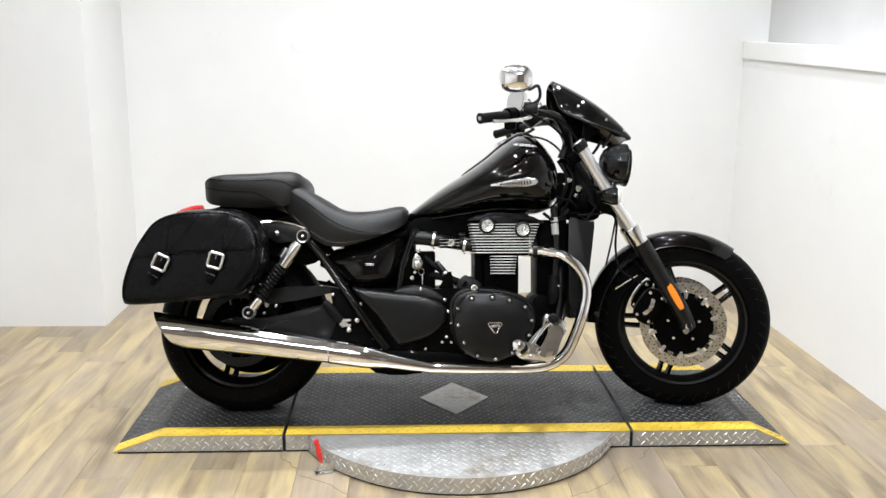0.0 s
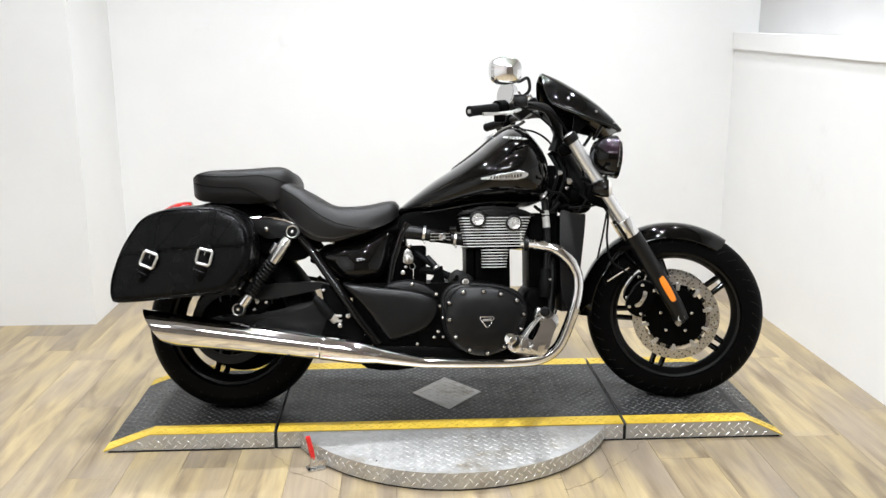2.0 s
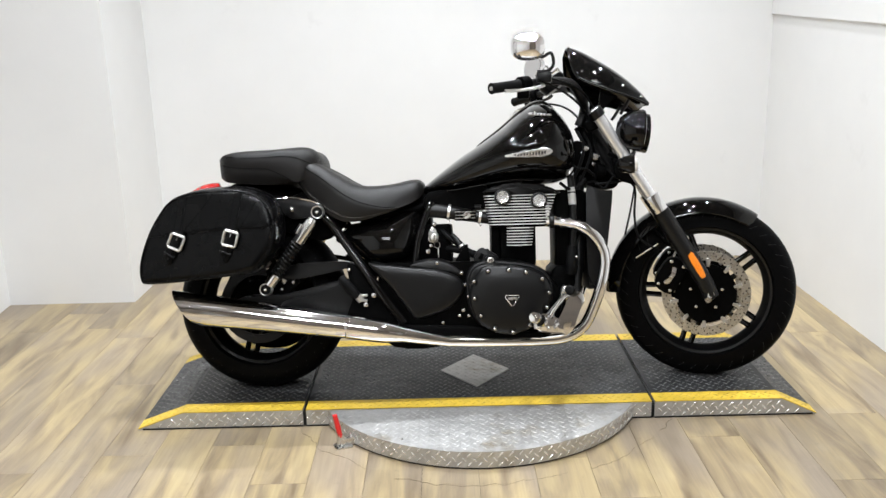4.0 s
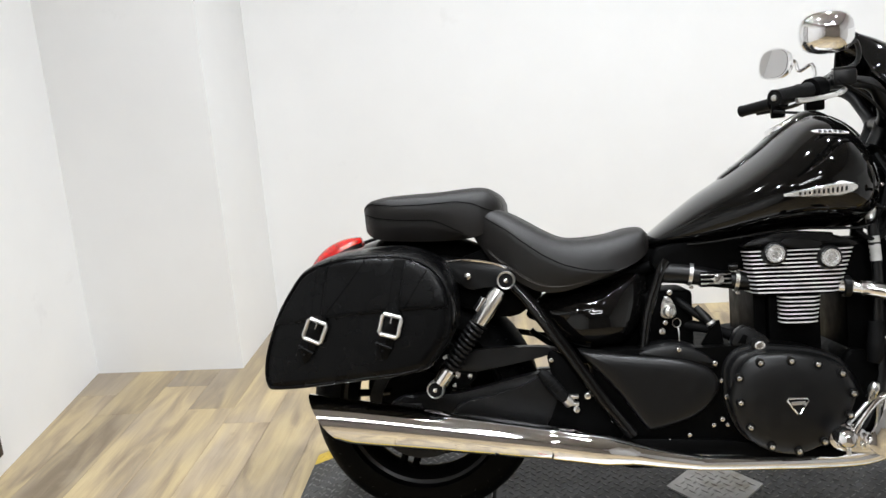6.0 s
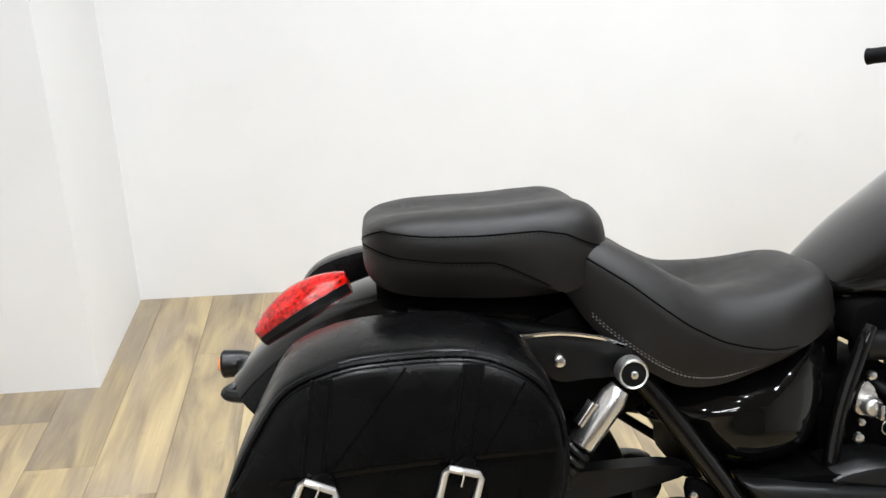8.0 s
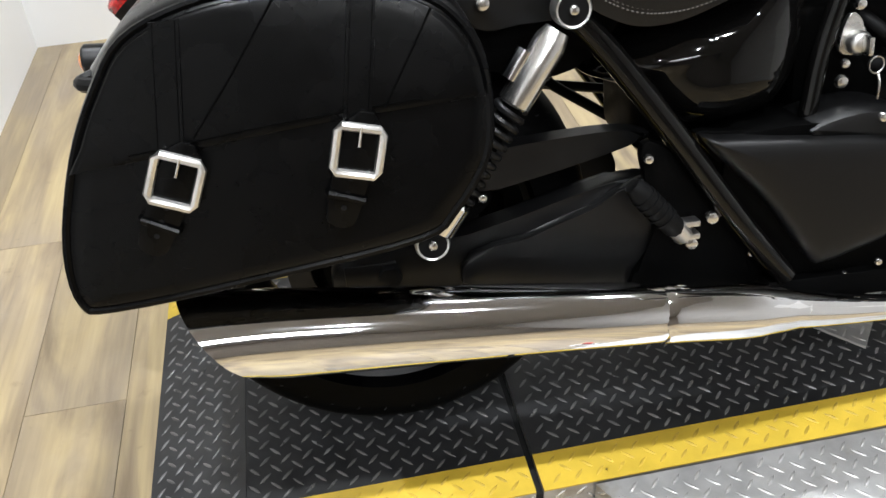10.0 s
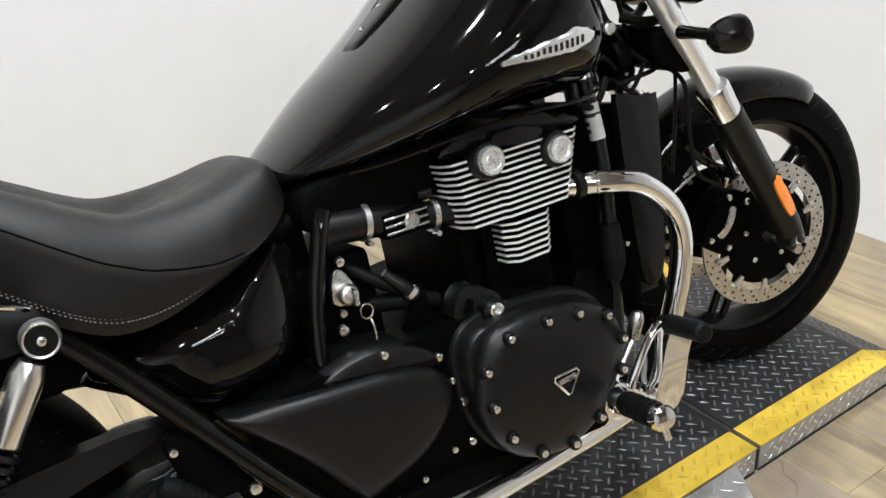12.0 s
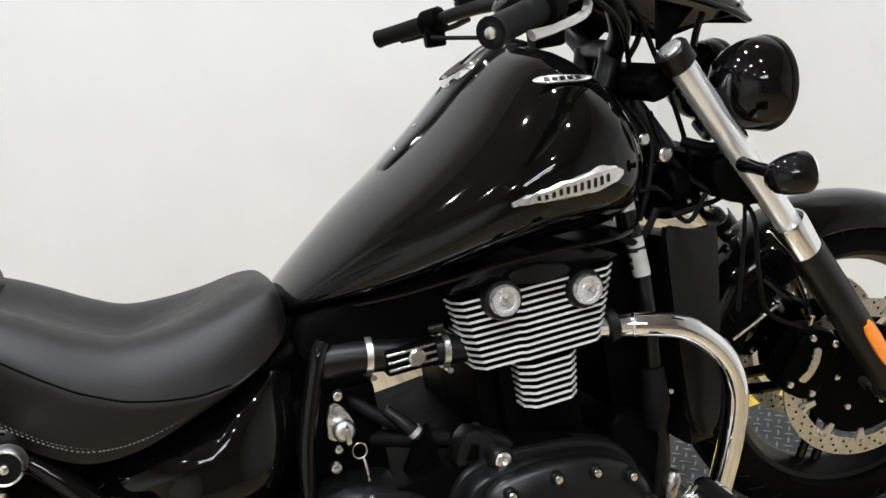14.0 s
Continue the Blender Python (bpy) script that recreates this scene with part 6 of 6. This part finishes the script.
for x, y, z in ((-0.040, -0.158, 0.498), (-0.075, -0.150, 0.522)):
    bolt(x, y, z, 0.8)

part("air_box", prism(rounded([(-0.175, 0.640), (-0.165, 0.700), (-0.06, 0.712), (0.04, 0.722), (0.06, 0.645), (-0.05, 0.636)], 3), -0.150, 0.150, 0.012), MATTE, bike, "black air box under the tank")
part("inner_mudguard", prism(rounded([(-0.72, 0.60), (-0.66, 0.70), (-0.50, 0.72), (-0.45, 0.62), (-0.52, 0.545), (-0.60, 0.55)], 3), -0.135, -0.115, 0.006), MATTE, bike, "black inner mudguard panel")
# added block that keeps the space behind the barrel dark, no known part
part("dark_filler_block", box(0.285, 0.388, -0.118, 0.118, 0.40, 0.70, 0.010), MATTE, bike, "plain black filler block added between engine and radiator")
part("sump_front", prism(rounded([(0.27, 0.415), (0.32, 0.425), (0.35, 0.39), (0.345, 0.28), (0.29, 0.22), (0.25, 0.26)], 3), -0.135, 0.135, 0.012), MATTE, bike, "black oil filter and cooler block")

# radiator and front down tubes
rad = part("radiator", prism([(0.400, 0.690), (0.462, 0.680), (0.440, 0.345), (0.395, 0.345)], -0.155, 0.155, 0.010), SATIN, bike, "black radiator with side shrouds")
for k in range(30):
    part("radiator_fin", box(0.445, 0.458, -0.14, 0.14, 0.372 + k * 0.010, 0.374 + k * 0.010), MATTE, rad)
for s in (-1, 1):
    part("radiator_shroud", prism(rounded([(0.392, 0.690), (0.410, 0.700), (0.475, 0.686), (0.482, 0.670), (0.462, 0.500), (0.444, 0.380), (0.400, 0.370), (0.390, 0.50)], 3), s * 0.150, s * 0.168, 0.006), SATIN, rad, "satin black radiator shroud")
dt = part("coolant_pipe", tube([(0.330, -0.150, 0.86), (0.338, -0.160, 0.74), (0.345, -0.165, 0.62), (0.340, -0.165, 0.48)], [0.010, 0.013, 0.012, 0.012], 12), SATIN, bike, "black front stay")
part("printed_label", tube([(0.3395, -0.163, 0.705), (0.343, -0.166, 0.645)], 0.0136, 14, 1, False), LABEL, dt, "white printed label round the tube")
for z in (0.690, 0.676, 0.664):
    part("label_bar", tube([(0.3400 + (0.70 - z) * 0.05, -0.1636, z), (0.3402 + (0.70 - z) * 0.05, -0.1637, z - 0.007)], 0.0139, 14, 1, False), HOLE, dt)
part("sensor_boot", tube([(0.338, -0.165, 0.50), (0.336, -0.165, 0.44), (0.330, -0.162, 0.40)], [0.018, 0.022, 0.016], 12), GRIP, dt, "black rubber boot")
bolt(0.350, -0.188, 0.462, 0.8)
part("horn", lathe([(0.004, 0.03), (0.030, 0.025), (0.034, 0.0), (0.03, -0.006), (0.002, -0.008)], (0.44, -0.11, 0.76), axis="X", n=24), MATTE, bike, "black horn")
neck_plate = part("neck_cover", prism(rounded([(0.335, 0.86), (0.40, 0.87), (0.455, 0.80), (0.52, 0.74), (0.50, 0.70), (0.42, 0.71), (0.35, 0.76)], 3), -0.085, 0.085, 0.010), MATTE, bike, "black steering neck cover")
for x, z, s in ((0.43, 0.79, 1.6), (0.46, 0.755, 1.1), (0.49, 0.725, 0.9), (0.39, 0.83, 1.0)):
    bolt(x, -0.088, z, s, neck_plate)

# wiring, hoses and connectors round the steering neck
for pts, r in (([(0.372, -0.105, 0.905), (0.392, -0.125, 0.850), (0.378, -0.130, 0.790), (0.352, -0.140, 0.735)], 0.0065),
               ([(0.395, -0.100, 0.900), (0.418, -0.118, 0.840), (0.400, -0.126, 0.775), (0.372, -0.130, 0.720)], 0.0050),
               ([(0.430, -0.105, 0.880), (0.440, -0.120, 0.820), (0.470, -0.126, 0.770), (0.505, -0.140, 0.735)], 0.0055),
               ([(0.335, -0.150, 0.800), (0.362, -0.158, 0.772), (0.395, -0.150, 0.768), (0.430, -0.132, 0.742)], 0.0045),
               ([(0.300, -0.165, 0.722), (0.330, -0.172, 0.700), (0.362, -0.160, 0.706), (0.392, -0.150, 0.735)], 0.0060)):
    part("neck_hose", tube(pts, r, 9), GRIP, bike, "black hose beside the steering neck")
for x, z, d in ((0.398, 0.842, 0.010), (0.432, 0.812, 0.012), (0.372, 0.772, 0.009), (0.448, 0.752, 0.008)):
    part("connector", lathe([(d, 0.010), (d, -0.006), (d * 0.7, -0.009), (0.001, -0.009)], (x, -0.128, z), n=14), BOLT, bike, "bright round connector")
for pts, r in (([(0.570, -0.130, 0.728), (0.564, -0.131, 0.687), (0.550, -0.131, 0.616), (0.530, -0.130, 0.532)], 0.0035), ([(0.555, -0.128, 0.740), (0.520, -0.130, 0.724), (0.489, -0.130, 0.720), (0.430, -0.128, 0.715)], 0.0045)):
    part("brake_hose", tube(pts, r, 8), GRIP, bike, "thin black hose hanging from the lower yoke")
part("stay_clamp", lathe([(0.016, -0.012), (0.019, -0.010), (0.019, 0.010), (0.016, 0.012)], (0.334, -0.154, 0.795), axis="Z", n=18), GLOSS, bike, "black stay clamp")
part("stay_sleeve", tube([(0.331, -0.151, 0.850), (0.336, -0.158, 0.760), (0.337, -0.160, 0.745)], 0.0142, 14, 3), FORK, bike, "polished stay sleeve")

# right footrest and brake pedal
PEG0, PEG1 = Vector((0.218, -0.262, 0.248)), Vector((0.187, -0.398, 0.275))
pd = (PEG1 - PEG0).normalized()
rest = part("footrest", tube([PEG0 + pd * 0.030, PEG0 + pd * 0.036, PEG1 - pd * 0.004, PEG1], [0.014, 0.0185, 0.0180, 0.013], 18, 1, False), GRIP, bike, "ribbed rubber footrest")
for k in range(6):
    c = PEG0 + pd * (0.045 + 0.0155 * k)
    part("peg_rib", tube([c, c + pd * 0.006], 0.0205, 18, 1, False), GRIP, rest)
part("peg_tip", tube([PEG1 - pd * 0.003, PEG1 + pd * 0.004, PEG1 + pd * 0.014, PEG1 + pd * 0.018], [0.0205, 0.0215, 0.017, 0.006], 20, 1, False), CHROME, rest, "polished footrest end")
part("feeler", rod(PEG1 + pd * 0.008 + Vector((0, 0, -0.012)), PEG1 + pd * 0.010 + Vector((0.003, 0, -0.036)), 0.0055, 10), ALLOY, rest)
part("peg_knuckle", tube([PEG0 - pd * 0.012, PEG0 - pd * 0.004, PEG0 + pd * 0.020, PEG0 + pd * 0.034], [0.014, 0.023, 0.022, 0.015], 16, 1, False), CHROME, rest, "polished footrest knuckle")
hang = part("footrest_bracket", prism(rounded([(0.190, 0.250), (0.198, 0.220), (0.245, 0.208), (0.300, 0.204), (0.316, 0.222), (0.300, 0.246), (0.262, 0.256), (0.222, 0.276)], 4), -0.268, -0.215, 0.007), CHROME, rest, "polished cast footrest bracket")
for x, z, q in ((0.212, 0.230, 1.4), (0.240, 0.224, 1.1), (0.268, 0.226, 1.8), (0.298, 0.224, 1.2)):
    bolt(x, -0.269, z, q, hang)
pedal = part("brake_pedal", prism(rounded([(0.262, 0.236), (0.288, 0.208), (0.318, 0.216), (0.344, 0.284), (0.362, 0.322), (0.354, 0.346), (0.330, 0.352), (0.306, 0.326), (0.284, 0.280)], 4), -0.304, -0.258, 0.008), CHROME, bike, "polished chrome brake pedal")
part("pedal_pivot", lathe([(0.015, 0.0), (0.016, -0.016), (0.012, -0.021), (0.001, -0.022)], (0.290, -0.280, 0.228), n=22), CHROME, pedal)
part("pedal_arm", tube([(0.246, -0.268, 0.258), (0.262, -0.272, 0.288), (0.296, -0.274, 0.330), (0.322, -0.276, 0.346)], [0.009, 0.0075, 0.007, 0.008], 12), CHROME, pedal)
part("pedal_pad", tube([(0.330, -0.270, 0.342), (0.326, -0.288, 0.346), (0.324, -0.296, 0.348), (0.303, -0.388, 0.362), (0.302, -0.392, 0.3625)], [0.010, 0.010, 0.0165, 0.0160, 0.011], 16, 1, False), GRIP, pedal, "black rubber pedal pad")
part("brake_switch", tube([(0.292, -0.236, 0.322), (0.300, -0.243, 0.352), (0.304, -0.245, 0.366)], [0.011, 0.013, 0.008], 14), STEEL, pedal)
part("link_rod", rod((0.240, -0.240, 0.268), (0.290, -0.238, 0.322), 0.005, 8), ALLOY, pedal)


# ---- floor boards ----
def boards():
    """Loose-length boards in staggered rows, all on one shared mesh but for the row ends."""
    w, ln = 0.178, 1.22
    bm = box(-w / 2 + 0.0004, w / 2 - 0.0004, -ln / 2 + 0.0004, ln / 2 - 0.0004, -0.005, 0, 0.0005, 1)
    first = None
    rng = random.Random(5)
    x = -2.62
    while x < RIGHT + 0.1:
        y = 2.0 - rng.random() * ln
        y += ln
        while y > -6.3:
            cy = y - ln / 2
            if first is None:
                first = part("plank", bm, WOOD, floor)
                first.matrix_basis = pose(x, cy, 0)
            else:
                twin("plank", first, floor, pose(x, cy, 0))
            y -= ln
        x += w


boards()


def worn_ring():
    """A dried tide line on the boards round the turntable, ragged and broken."""
    rng = random.Random(11)
    inner, n = [], 120
    a = 0.0
    for i in range(n + 1):
        f = i / n
        ang = radians(196 + 150 * f)
        a = 0.86 * a + rng.uniform(-0.008, 0.008)
        r = 0.690 + 0.10 * max(0.0, f - 0.66) + a
        inner.append((-0.017 + r * math.cos(ang), 0.075 + r * math.sin(ang)))
    for i0, i1 in ((2, 34), (40, 78), (82, 104), (107, 118)):
        part("tide_line", tube([(x, y, 0.0003) for x, y in inner[i0:i1]], 0.0016, 6, 1, False, flat=0.3), TIDE, floor, "dark dried tide line")


worn_ring()
